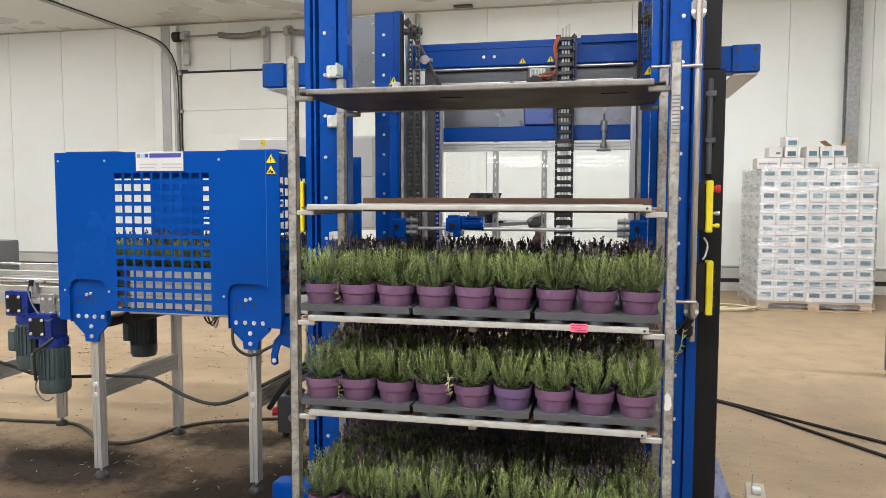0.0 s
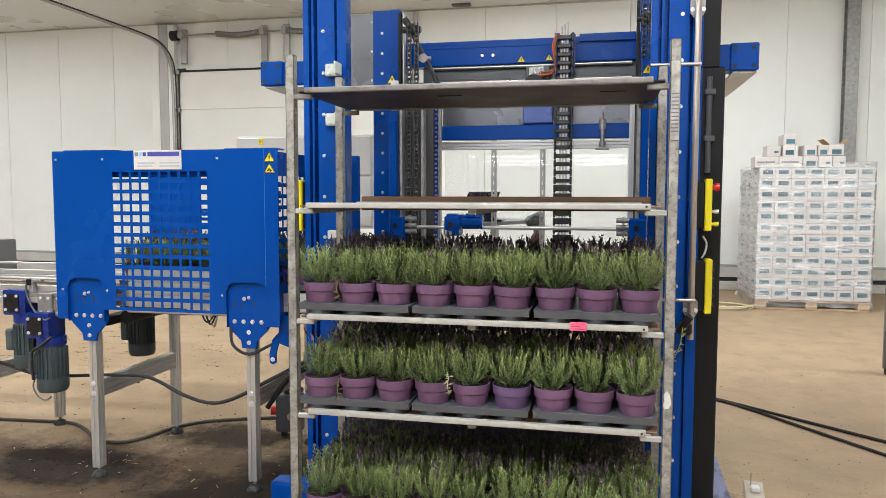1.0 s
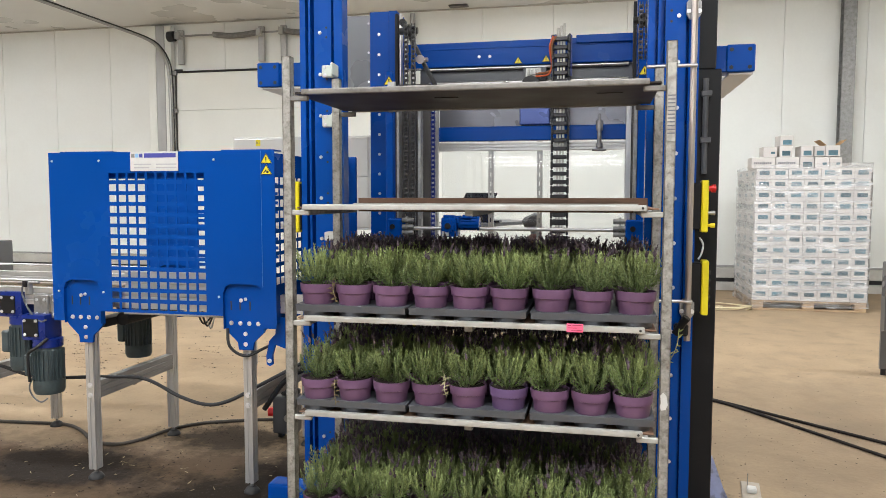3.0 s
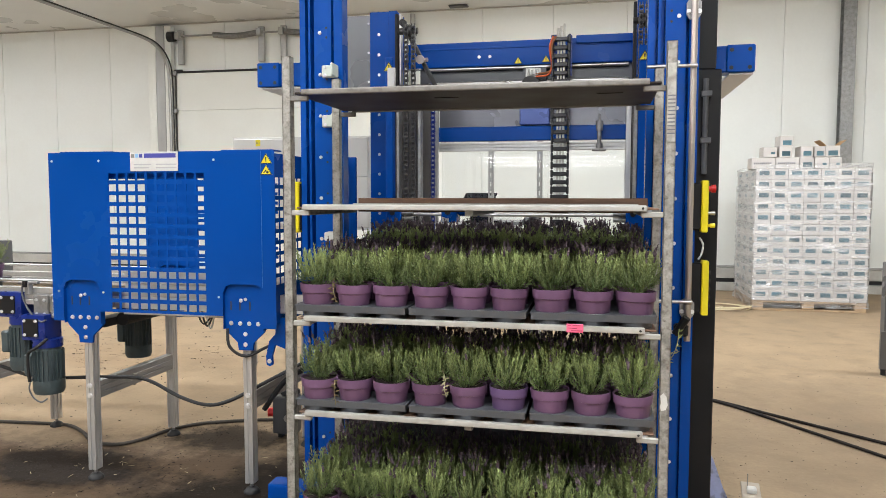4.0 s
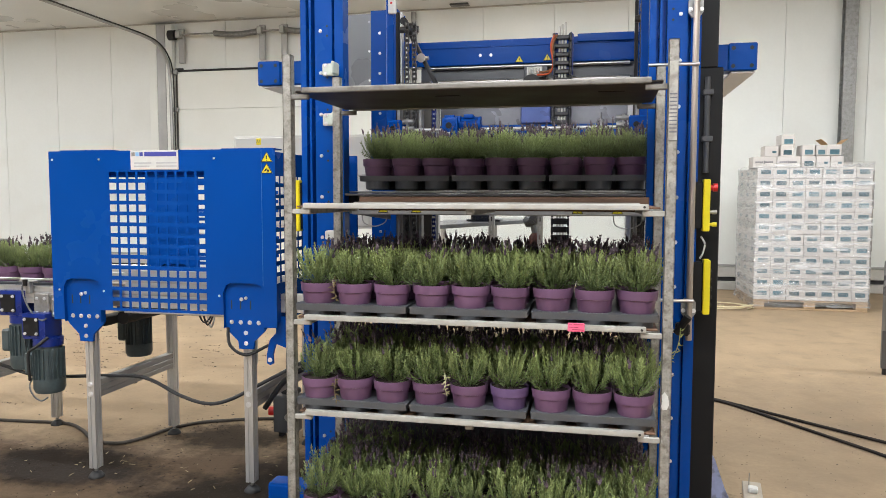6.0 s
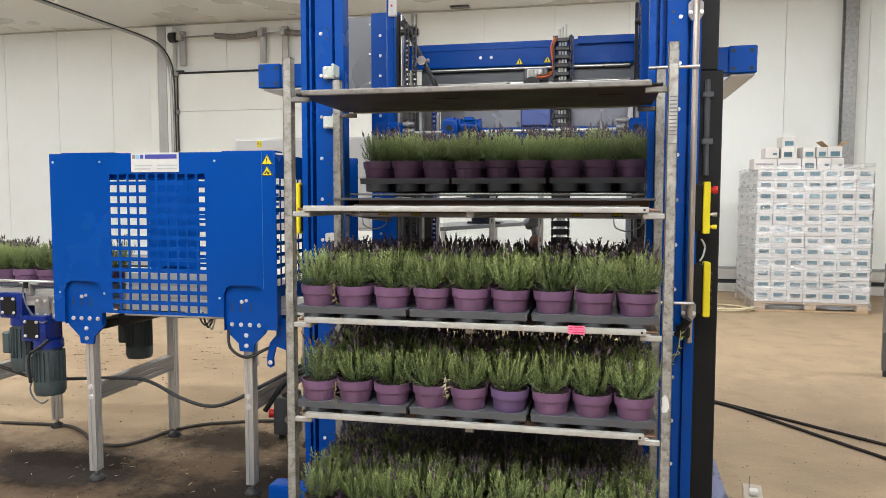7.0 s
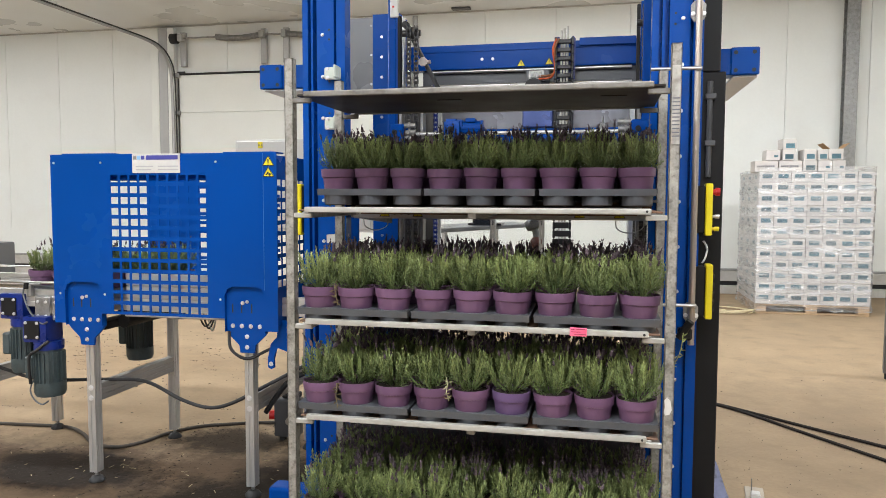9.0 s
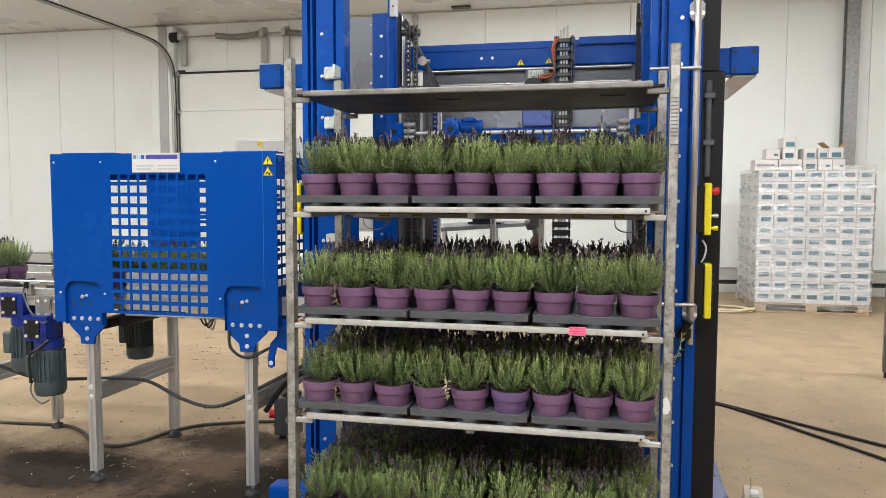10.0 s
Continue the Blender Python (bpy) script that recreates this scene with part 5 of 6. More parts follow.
def profile_leg(parent, x, y, z0, z1, w=0.042, d=0.05):
    """A slotted aluminium profile leg on a screwed foot."""
    bm = bm_()
    g = 0.005
    o = [(0, 0), (w * 0.4, 0), (w * 0.4, g), (w * 0.6, g), (w * 0.6, 0), (w, 0), (w, d * 0.22), (w - g, d * 0.22), (w - g, d * 0.3), (w, d * 0.3), (w, d * 0.7), (w - g, d * 0.7), (w - g, d * 0.78), (w, d * 0.78), (w, d), (0, d)]
    extrude(bm, [(x + a, y + b) for a, b in o], z0, z1)
    leg = part("leg", bm, M_ALU, parent, "slotted aluminium profile leg")
    bm = bm_()
    rod(bm, (x + w / 2, y + d / 2, 0.02), (x + w / 2, y + d / 2, z0), 0.008, 12)
    stem = part("screw_stem", bm, M_STEEL, leg, "bright threaded stem", smooth=True)
    bm = bm_()
    lathe(bm, [(0.0, 0.0), (0.038, 0.0), (0.038, 0.008), (0.025, 0.024), (0.014, 0.03), (0.0, 0.03)], 18, Matrix.Translation((x + w / 2, y + d / 2, 0)))
    part("levelling_foot", bm, M_RUBBER, leg, "black levelling foot", smooth=True)
    return leg


def profile_beam(bm, a, b, h):
    """A slotted horizontal profile (box with two grooves on each side) between two corners."""
    lo, hi = [min(p, q) for p, q in zip(a, b)], [max(p, q) for p, q in zip(a, b)]
    n = 3
    for k in range(n):
        z0 = lo[2] + (hi[2] - lo[2]) * k / n
        z1 = lo[2] + (hi[2] - lo[2]) * (k + 1) / n
        box(bm, (lo[0], lo[1], z0 + 0.002), (hi[0], hi[1], z1 - 0.002), 0.0015)
    box(bm, (lo[0] + 0.004, lo[1] + 0.004, lo[2] + 0.003), (hi[0] - 0.004, hi[1] - 0.004, hi[2] - 0.003))


def motor_unit(name, x, y, z, hanging=True, scale=1.0):
    """A worm gearbox with black cover and a finned motor hanging below."""
    t = thing(name, "dark blue worm gearbox with a grey finned motor under the conveyor", "gear motor", "conveyor drives", pose(x, y, z))
    s = scale
    bm = bm_()
    box(bm, (-0.07 * s, -0.06 * s, -0.065 * s), (0.065 * s, 0.06 * s, 0.065 * s), 0.014 * s, 2)
    rod(bm, (0.03 * s, 0, -0.06 * s), (0.03 * s, 0, -0.1 * s), 0.07 * s, 24)
    gb = part("gearbox", bm, M_BLUE_DARK, t, "dark blue gearbox", smooth=True)
    bm = bm_()
    box(bm, (-0.055 * s, -0.066 * s, -0.045 * s), (0.03 * s, -0.0605 * s, 0.045 * s), 0.012 * s, 2)
    part("cover", bm, M_BLACK, gb)
    for dx in (-0.045, 0.02):
        for dz in (-0.035, 0.035):
            bolt(gb, dx * s, -0.066 * s, dz * s, 0.006 * s)
    bm = bm_()
    rod(bm, (0.03 * s, 0, -0.10 * s), (0.03 * s, 0, -0.27 * s), 0.062 * s, 24)
    mo = part("motor", bm, M_MOTOR, t, "grey finned motor housing", smooth=True)
    for k in range(20):
        a = k * math.pi / 10
        bm = bm_()
        obox(bm, (0.014 * s, 0.004 * s, 0.15 * s), Matrix.Translation((0.03 * s + 0.066 * s * math.cos(a), 0.066 * s * math.sin(a), -0.19 * s)) @ Euler((0, 0, a)).to_matrix().to_4x4())
        part("cooling_fin", bm, M_MOTOR, mo)
    bm = bm_()
    lathe(bm, [(0.074 * s, -0.265 * s), (0.074 * s, -0.315 * s), (0.066 * s, -0.335 * s), (0.0, -0.338 * s)], 24, Matrix.Translation((0.03 * s, 0, 0)))
    part("fan_cowl", bm, M_MOTOR, mo, smooth=True)
    bm = bm_()
    box(bm, (-0.085 * s, -0.04 * s, -0.25 * s), (-0.035 * s, 0.04 * s, -0.14 * s), 0.008 * s)
    part("terminal_box", bm, M_MOTOR, mo)
    return t


def build_conveyor():
    t = thing("infeed_conveyor", "aluminium belt conveyor with blue perforated guards on profile legs", "conveyor")
    guard_panel(t, 0.60, 1)
    # rear guard, the same sheet
    guard_panel(t, 1.388, -1)
    bm = bm_()
    box(bm, (-1.21, 0.63, 1.488), (-0.66, 0.645, 1.53), 0.003)
    part("stiffener", bm, M_BLUE, t)
    # top flanges and side sheet
    for x0, x1 in ((-1.445, -1.16), (-0.6, -0.345)):
        bm = bm_()
        box(bm, (x0, 0.604, 1.610), (x1, 0.70, 1.6165), 0.002)
        part("top_flange", bm, M_BLUE, t)
    us, vs = [0.61], [0.82]
    for k in range(14):
        us += [0.628 + k * 0.0508, 0.667 + k * 0.0508]
    for k in range(10):
        vs += [1.0 + k * 0.051, 1.033 + k * 0.051]
    us.append(1.41)
    vs.append(1.60)
    bm = bm_()
    holed_plate(bm, us, vs, lambda i, j: i % 2 == 1 and j % 2 == 1, Matrix.Translation((-0.345, 0, 0)) @ Matrix(((0, 0, 1, 0), (1, 0, 0, 0), (0, 1, 0, 0), (0, 0, 0, 1))), 0.003)
    part("side_guard", bm, M_BLUE, t, "blue perforated side guard")
    bm = bm_()
    box(bm, (-0.33, 0.99, 1.5), (-0.255, 1.38, 1.6), 0.004)
    part("hood", bm, M_BLUE, t)
    # rails and belt
    for y0, y1 in ((0.665, 0.705), (1.335, 1.375)):
        bm = bm_()
        profile_beam(bm, (-5.2, y0, 0.86), (-0.05, y1, 0.95), 0.09)
        part("side_rail", bm, M_ALU, t, "slotted aluminium side rail")
    for y0, y1 in ((0.71, 0.80), (0.98, 1.07), (1.24, 1.33)):
        bm = bm_()
        box(bm, (-5.2, y0, 0.885), (-0.04, y1, 0.8975), 0.004)
        part("belt", bm, M_BELT, t, "worn beige-grey conveyor belt")
    for y in (0.655, 1.39):
        bm = bm_()
        rod(bm, (-5.2, y, 0.985), (-1.5, y, 0.985), 0.007, 12)
        part("guide_rail", bm, M_CHROME, t, "bright side guide rod", smooth=True)
    for x in (-3.4, -2.6, -1.68):
        bm = bm_()
        box(bm, (x - 0.012, 0.63, 0.915), (x + 0.012, 0.66, 0.975), 0.003)
        box(bm, (x - 0.055, 0.635, 0.97), (x + 0.055, 0.66, 0.982), 0.003)
        part("guide_holder", bm, M_STEEL, t)
    bm = bm_()
    profile_beam(bm, (-1.14, 0.642, 0.862), (-0.36, 0.66, 1.046), 0.184)
    part("inner_rail", bm, M_PALEALU, t, "tall slotted aluminium rail inside the guard")
    bm = bm_()
    box(bm, (-1.36, 0.675, 0.757), (-1.28, 1.31, 0.80), 0.01, 2)
    rod(bm, (-1.2, 0.70, 0.80), (-1.2, 1.32, 0.80), 0.032, 20)
    part("drive_roller", bm, M_BLACK, t, "black drive roller and cover below the belts")
    for k in range(3):
        bm = bm_()
        tube(bm, [(-1.08 + 0.02 * k, 1.2, 0.81), (-1.075 + 0.025 * k, 1.19, 0.75), (-1.04 + 0.02 * k, 1.185, 0.70 - 0.012 * k), (-1.0 + 0.01 * k, 1.19, 0.74), (-0.985, 1.2, 0.81)], 0.005)
        part("wire_loop", bm, M_RUBBER if k < 2 else M_PLINTH, t, smooth=True)
    bm = bm_()
    box(bm, (-1.15, 0.64, 0.835), (-0.6, 0.66, 0.857), 0.003)
    part("lower_profile", bm, M_ALU, t)
    for x in (-1.365, -0.522):
        for y in (0.635, 1.32):
            leg = profile_leg(t, x, y, 0.05, 0.86)
            if y < 1:
                for z in (0.425, 0.475):
                    bolt(leg, x + 0.021, y, z, 0.010)
        bm = bm_()
        profile_beam(bm, (x, 0.6855, 0.40), (x + 0.042, 1.319, 0.49), 0.09)
        part("cross_brace", bm, M_DARKALU, t, "darker slotted aluminium cross brace")
    for y in (0.635, 1.32):
        profile_leg(t, -2.16, y, 0.05, 0.86)
    bm = bm_()
    profile_beam(bm, (-2.16, 0.6855, 0.40), (-2.118, 1.319, 0.49), 0.09)
    part("cross_brace", bm, M_DARKALU, t)
    for x in (-1.66, -1.56):
        bm = bm_()
        box(bm, (x, 0.645, 0.80), (x + 0.085, 0.655, 0.915), 0.004)
        pl = part("bearing_plate", bm, M_STEEL, t, "galvanised bearing plate")
        for dx, dz in ((0.02, 0.02), (0.065, 0.02), (0.02, 0.09), (0.065, 0.09)):
            bolt(pl, x + dx, 0.645, 0.80 + dz, 0.006)
    bm = bm_()
    tube(bm, [(-1.69, 0.625, 0.985), (-1.70, 0.62, 0.93), (-1.67, 0.615, 0.86), (-1.63, 0.61, 0.815), (-1.58, 0.60, 0.79), (-1.55, 0.6, 0.80)], 0.0045)
    part("sensor_cable", bm, M_MIDGREY, t, smooth=True)
    bm = bm_()
    rod(bm, (-1.69, 0.63, 0.955), (-1.69, 0.63, 0.985), 0.012, 12)
    part("sensor", bm, M_BLACK, t, smooth=True)
    bm = bm_()
    tube(bm, [(-1.645, 0.62, 0.52), (-1.66, 0.6, 0.46), (-1.64, 0.6, 0.41), (-1.60, 0.605, 0.385), (-1.575, 0.62, 0.40)], 0.004)
    part("loose_wire", bm, M_MIDGREY, t, smooth=True)
    # highlight along the fold, painted as a thin strip of paler blue
    bm = bm_()
    box(bm, (-0.4015, 0.5986, 0.99), (-0.3995, 0.5994, 1.61))
    part("fold_line", bm, M_BLUE_GLINT, t, "pale strip painted as the highlight on the sheet's fold")
    # name plate on the guard: squares and bars only
    bm = bm_()
    box(bm, (-1.06, 0.5965, 1.522), (-0.812, 0.5995, 1.612), 0.001)
    plate = part("name_plate", bm, M_WHITE, t, "white printed maker's plate with grey and blue squares")
    for k, m in enumerate((M_STEEL, M_TEALPALE, M_LOGO)):
        bm = bm_()
        box(bm, (-1.053 + k * 0.021, 0.5955, 1.585), (-1.036 + k * 0.021, 0.5964, 1.603))
        part("print", bm, m, plate)
    bm = bm_()
    box(bm, (-0.986, 0.5955, 1.584), (-0.822, 0.5964, 1.604))
    part("print", bm, M_LOGO, plate)
    for x0, x1, z in ((-1.04, -0.95, 1.55), (-1.04, -0.96, 1.535), (-0.925, -0.82, 1.55), (-0.925, -0.82, 1.535)):
        bm = bm_()
        box(bm, (x0, 0.5955, z), (x1, 0.5964, z + 0.006))
        part("print", bm, M_PRINT, plate)
    for x in (-1.485, -1.23, -0.633):
        bolt(t, x, 0.60, 1.572, 0.0042, h=0.005)
    for x, z in ((-1.47, 0.945), (-1.225, 0.945), (-0.62, 0.94)):
        bolt(t, x, 0.60, z, 0.0042, h=0.005)
    warning_sign(t, -0.374, 0.5985, 1.553, 0.046)
    warning_sign(t, -0.374, 0.5985, 1.503, 0.046, crush=True)
    bm = bm_()
    extrude(bm, [(-0.366, 0.845), (-0.312, 0.845), (-0.312, 0.695), (-0.372, 0.715), (-0.388, 0.66), (-0.386, 0.62), (-0.4, 0.612), (-0.416, 0.62), (-0.418, 0.66), (-0.402, 0.73), (-0.385, 0.75), (-0.37, 0.765)], 0.66, 0.675, "y")
    part("chain_guard", bm, M_BLUE, t)
    bolt(t, -0.401, 0.66, 0.637, 0.008)
    bm = bm_()
    tube(bm, [(-1.55, 0.605, 0.705), (-1.592, 0.57, 0.662), (-1.635, 0.575, 0.635), (-1.646, 0.58, 0.58), (-1.648, 0.59, 0.489)], 0.0075)
    part("corrugated_cable", bm, M_RUBBER, t, "black corrugated motor cable", smooth=True)
    bm = bm_()
    tube(bm, [(-0.59, 0.62, 0.79), (-0.57, 0.6, 0.71), (-0.5, 0.62, 0.665), (-0.42, 0.68, 0.70), (-0.36, 0.75, 0.72)], 0.0075)
    part("ribbed_conduit", bm, M_RUBBER, t, smooth=True)


M_BLUE_GLINT = mat("blue_fold_highlight", (0.03, 0.13, 0.42), 0.3, var=0.2, scale=30)
M_LOGO = mat("indigo_print", (0.05, 0.055, 0.3), 0.5, var=0.05)
M_TEALPALE = mat("pale_blue_print", (0.25, 0.48, 0.75), 0.5, var=0.05)
M_PRINT = mat("fine_grey_print", (0.4, 0.4, 0.42), 0.6, var=0.1)

# ---- pallet of cartons ----
PX0, PX1, PY0, PY1 = 2.994, 4.298, 7.24, 8.46


def build_pallet():
    t = thing("pallet", "wooden pallet on the concrete floor", "pallet")
    for k in range(3):
        y = PY0 + k * (PY1 - PY0 - 0.1) / 2
        for j in range(3):
            bm = bm_()
            x = PX0 + j * (PX1 - PX0 - 0.13) / 2
            box(bm, (x, y, 0.022), (x + 0.13, y + 0.1, 0.098), 0.005)
            part("block", bm, M_PALLETWOOD, t)
        bm = bm_()
        box(bm, (PX0, y, 0.0), (PX1, y + 0.1, 0.0215), 0.003)
        part("bottom_board", bm, M_PALLETWOOD, t)
    for k in range(8):
        bm = bm_()
        y = PY0 + k * (PY1 - PY0 - 0.12) / 7
        box(bm, (PX0, y, 0.0985), (PX1, y + 0.12, 0.12), 0.003)
        part("deck_board", bm, M_PALLETWOOD, t)
    # cartons, seven by six, twelve layers: one shared mesh
    nx, ny, nz = 7, 3, 12
    w, d, h = (PX1 - PX0) / nx, (PY1 - PY0) / ny, (1.758 - 0.122) / nz
    bm = bm_()
    box(bm, (0.0015, 0.0015, 0.0005), (w - 0.0015, d - 0.0015, h - 0.0015), 0.004)
    carton = mesh_of("carton", bm, M_CARD)
    bm = bm_()
    box(bm, (w * 0.2, -0.0012, h * 0.42), (w * 0.82, -0.0002, h * 0.80))
    label = mesh_of("label", bm, M_TEAL)
    bm = bm_()
    box(bm, (-0.0012, d * 0.3, h * 0.42), (-0.0002, d * 0.66, h * 0.72))
    label_side = mesh_of("label", bm, M_TEAL)
    rng = random.Random(3)
    for i in range(nx):
        for j in range(ny):
            for k in range(nz):
                if j > 0 and 0 < i < nx - 1 and k < nz - 1:
                    continue
                ob = thing("carton", "white carton with a teal printed label, stacked on the pallet", "carton", "cartons on the pallet", pose(PX0 + i * w + rng.uniform(-0.002, 0.002), PY0 + j * d + rng.uniform(-0.004, 0.004), 0.122 + k * h, 0, 0, rng.uniform(-0.4, 0.4)))
                part("box", carton, None, ob)
                if j == 0:
                    part("label", label, None, ob)
                if i == 0:
                    part("label", label_side, None, ob)
    top, two, three = 1.76, 1.902, 2.038
    for x, y, z, ww, dd, hh, lab in ((2.95, 7.3, top, 0.272, 0.3, 0.14, 0), (3.23, 7.3, top, 0.268, 0.3, 0.14, 0), (3.505, 7.28, top, 0.16, 0.3, 0.14, 1), (3.675, 7.29, top, 0.155, 0.3, 0.138, 2), (3.838, 7.3, top, 0.145, 0.3, 0.138, 2),
                                  (3.085, 7.32, two, 0.16, 0.28, 0.13, 2), (3.272, 7.31, two, 0.145, 0.28, 0.135, 1), (3.515, 7.3, two, 0.14, 0.28, 0.135, 1), (3.668, 7.3, two, 0.12, 0.28, 0.132, 1), (3.792, 7.3, two, 0.165, 0.28, 0.138, 1), (3.277, 7.32, three, 0.155, 0.26, 0.13, 1)):
        ob = thing("loose_carton", "loose white carton lying on top of the stack", "carton", "loose cartons on the stack", pose(x, y, z, 0, 0, rng.uniform(-2, 2)))
        bm = bm_()
        box(bm, (0, 0, 0.001), (ww, dd, hh - 0.002), 0.004)
        part("box", bm, M_CARD, ob)
        bm = bm_()
        if lab == 2:
            box(bm, (ww * 0.55, -0.0014, hh * 0.3), (ww * 0.85, -0.0003, hh * 0.5))
        elif lab:
            box(bm, (ww * 0.2, -0.0014, hh * 0.12), (ww * 0.85, -0.0003, hh * 0.55))
        else:
            for k in range(9):
                if k != 4:
                    box(bm, (ww * (0.1 + k * 0.085), -0.0014, hh * 0.4), (ww * (0.155 + k * 0.085), -0.0003, hh * 0.56))
            box(bm, (ww * 0.455, -0.0014, hh * 0.36), (ww * 0.5, -0.0003, hh * 0.62))
        part("print", bm, M_TEAL if lab else M_INK, ob)
    # open flaps of one loose carton
    for s, x in ((-1, 3.792), (1, 3.957)):
        bm = bm_()
        obox(bm, (0.1, 0.24, 0.004), pose(x + s * 0.03, 7.43, 2.073, 0, -s * 40, 0))
        one("carton_flap", bm, M_BROWNCARD, "open brown cardboard flap of a carton", "carton flap", "carton flaps")
    # stretch film: overlapping rumpled bands round the stack
    film = thing("stretch_film", "clear wrinkled stretch film wound round the carton stack", "stretch film")
    rng = random.Random(8)
    n = 16
    cx, cy = (PX0 + PX1) / 2, (PY0 + PY1) / 2
    for band in range(7):
        bm = bm_()
        e = 0.008 + 0.004 * (band % 2)
        x0, x1, y0, y1 = PX0 - e, PX1 + e, PY0 - e, PY1 + e
        outline = [(x0 + (x1 - x0) * i / n, y0) for i in range(n)] + [(x1, y0 + (y1 - y0) * i / n) for i in range(n)]
        outline += [(x1 - (x1 - x0) * i / n, y1) for i in range(n)] + [(x0, y1 - (y1 - y0) * i / n) for i in range(n)]
        z0 = 0.03 + band * 0.245
        z1 = z0 + 0.31
        ring = []
        for r in range(8):
            ring.append([])
            for k, (x, y) in enumerate(outline):
                q = 1 + rng.uniform(0.0, 0.007) + (0.025 * rng.random() if band == 0 and r < 2 else 0.0)
                slope = 0.02 * math.sin(k * 2 * math.pi / len(outline) + band)
                ring[-1].append(bm.verts.new((cx + (x - cx) * q, cy + (y - cy) * q, max(0.005, z0 + (z1 - z0) * r / 7 + slope + rng.uniform(-0.008, 0.008)))))
        for a, c in zip(ring, ring[1:]):
            for k in range(len(a)):
                bm.faces.new((a[k], a[(k + 1) % len(a)], c[(k + 1) % len(a)], c[k]))
        piece = part("film_band", bm, M_FILM, film, smooth=True)
        piece.visible_shadow = False


# ---- loose things on the floor and behind ----
M_CABLE = mat("black_cable_sheath", (0.022, 0.018, 0.016), 0.7, spec=0.15, var=0.3, scale=9, fine=80)
M_DUSTY = mat("dusty_rubber", (0.055, 0.046, 0.038), 0.75, var=0.4, scale=9, fine=90)

def floor_things():
    for k, pts in enumerate((((1.5, 3.05, 0.01), (1.894, 2.765, 0.01), (2.3, 2.398, 0.01), (2.707, 2.033, 0.01), (3.2, 1.59, 0.01)),
                             ((1.5, 3.03, 0.01), (1.894, 2.74, 0.01), (2.07, 2.55, 0.01), (2.269, 2.275, 0.01), (2.624, 1.792, 0.01), (3.05, 1.2, 0.01)))):
        bm = bm_()
        tube(bm, pts, 0.0095)
        one("floor_cable", bm, M_CABLE, "thick black power cable lying on the concrete floor", "cable", "floor cables", smooth=True)
    bm = bm_()
    tube(bm, [(-4.5, 1.3, 0.01), (-3.2, 1.3, 0.01), (-2.53, 1.32, 0.01), (-2.3, 1.338, 0.01), (-2.07, 1.346, 0.01), (-1.89, 1.253, 0.01), (-1.72, 1.12, 0.01), (-1.55, 1.094, 0.01), (-1.46, 1.2, 0.01),
              (-1.405, 1.377, 0.01), (-1.293, 1.534, 0.01), (-1.13, 1.622, 0.01), (-0.944, 1.695, 0.01), (-0.8, 1.72, 0.012)], 0.01)
    one("floor_cable", bm, M_DUSTY, "thick dusty dark cable winding over the soiled floor", "cable", "floor cables", smooth=True)
    bm = bm_()
    tube(bm, [(-2.4, 0.8, 0.6), (-2.0, 0.8, 0.5), (-1.75, 0.78, 0.46), (-1.35, 0.75, 0.49), (-1.1, 0.72, 0.5), (-0.9, 0.7, 0.43), (-0.75, 0.69, 0.40), (-0.62, 0.68, 0.43), (-0.45, 0.7, 0.52), (-0.3, 0.8, 0.6)], 0.009)
    one("hanging_cable", bm, M_RUBBER, "black cable slung between the conveyor legs", "cable", smooth=True)
    bm = bm_()
    tube(bm, [(-0.5, 0.8, 0.36), (-0.4, 0.82, 0.5), (-0.3, 0.85, 0.56), (-0.15, 0.9, 0.6)], 0.013)
    one("hanging_cable", bm, M_RUBBER, "thick black hose behind the conveyor leg", "hose", smooth=True)
    for r in (0.28, 0.22, 0.3):
        bm = bm_()
        a0 = r * 20
        tube(bm, [(2.62 + r * 1.3 * math.cos(a0 + k * 0.6), 7.3 + r * math.sin(a0 + k * 0.6), 0.01 + 0.004 * k) for k in range(12)], 0.008, 6)
        one("cable_coil", bm, M_PALECABLE, "loose coil of pale cable on the floor", "cable", "pale cable coils", smooth=True)
    # switch box on the floor
    t = thing("switch_box", "dark switch box with a red plug beside the conveyor leg", "switch box", m=pose(-0.74, 1.4, 0))
    bm = bm_()
    box(bm, (0.0, 0, 0.03), (0.14, 0.1, 0.25), 0.012, 2)
    part("housing", bm, M_GREY, t)
    bm = bm_()
    rod(bm, (0.0, 0.03, 0.15), (-0.035, 0.02, 0.15), 0.026, 16)
    part("plug", bm, M_RED, t, smooth=True)
    for x in (0.02, 0.1):
        bm = bm_()
        box(bm, (x, 0.03, 0.0), (x + 0.025, 0.07, 0.0295))
        part("foot", bm, M_RUBBER, t)
    bm = bm_()
    rod(bm, (0.1, -0.0, 0.13), (0.1, -0.02, 0.13), 0.022, 16)
    part("knob", bm, M_CHROME, t, smooth=True)
    bm = bm_()
    box(bm, (0.04, 0.02, 0.251), (0.14, 0.09, 0.285), 0.008)
    part("lid", bm, M_RUBBER, t)
    # small block with a pin on a board
    t = thing("floor_reflector", "small white block with a pin on a pale floor board", "floor marker", m=pose(1.811, 1.112, 0, 0, 0, -8))
    bm = bm_()
    box(bm, (-0.035, -0.4, 0.0), (0.05, 0.15, 0.012), 0.003)
    part("board", bm, M_PALE, t)
    bm = bm_()
    box(bm, (-0.012, -0.01, 0.0125), (0.03, 0.04, 0.036), 0.005)
    part("block", bm, M_WHITE, t)
    bm = bm_()
    rod(bm, (-0.008, 0.044, 0.0125), (-0.008, 0.044, 0.09), 0.0022, 8)
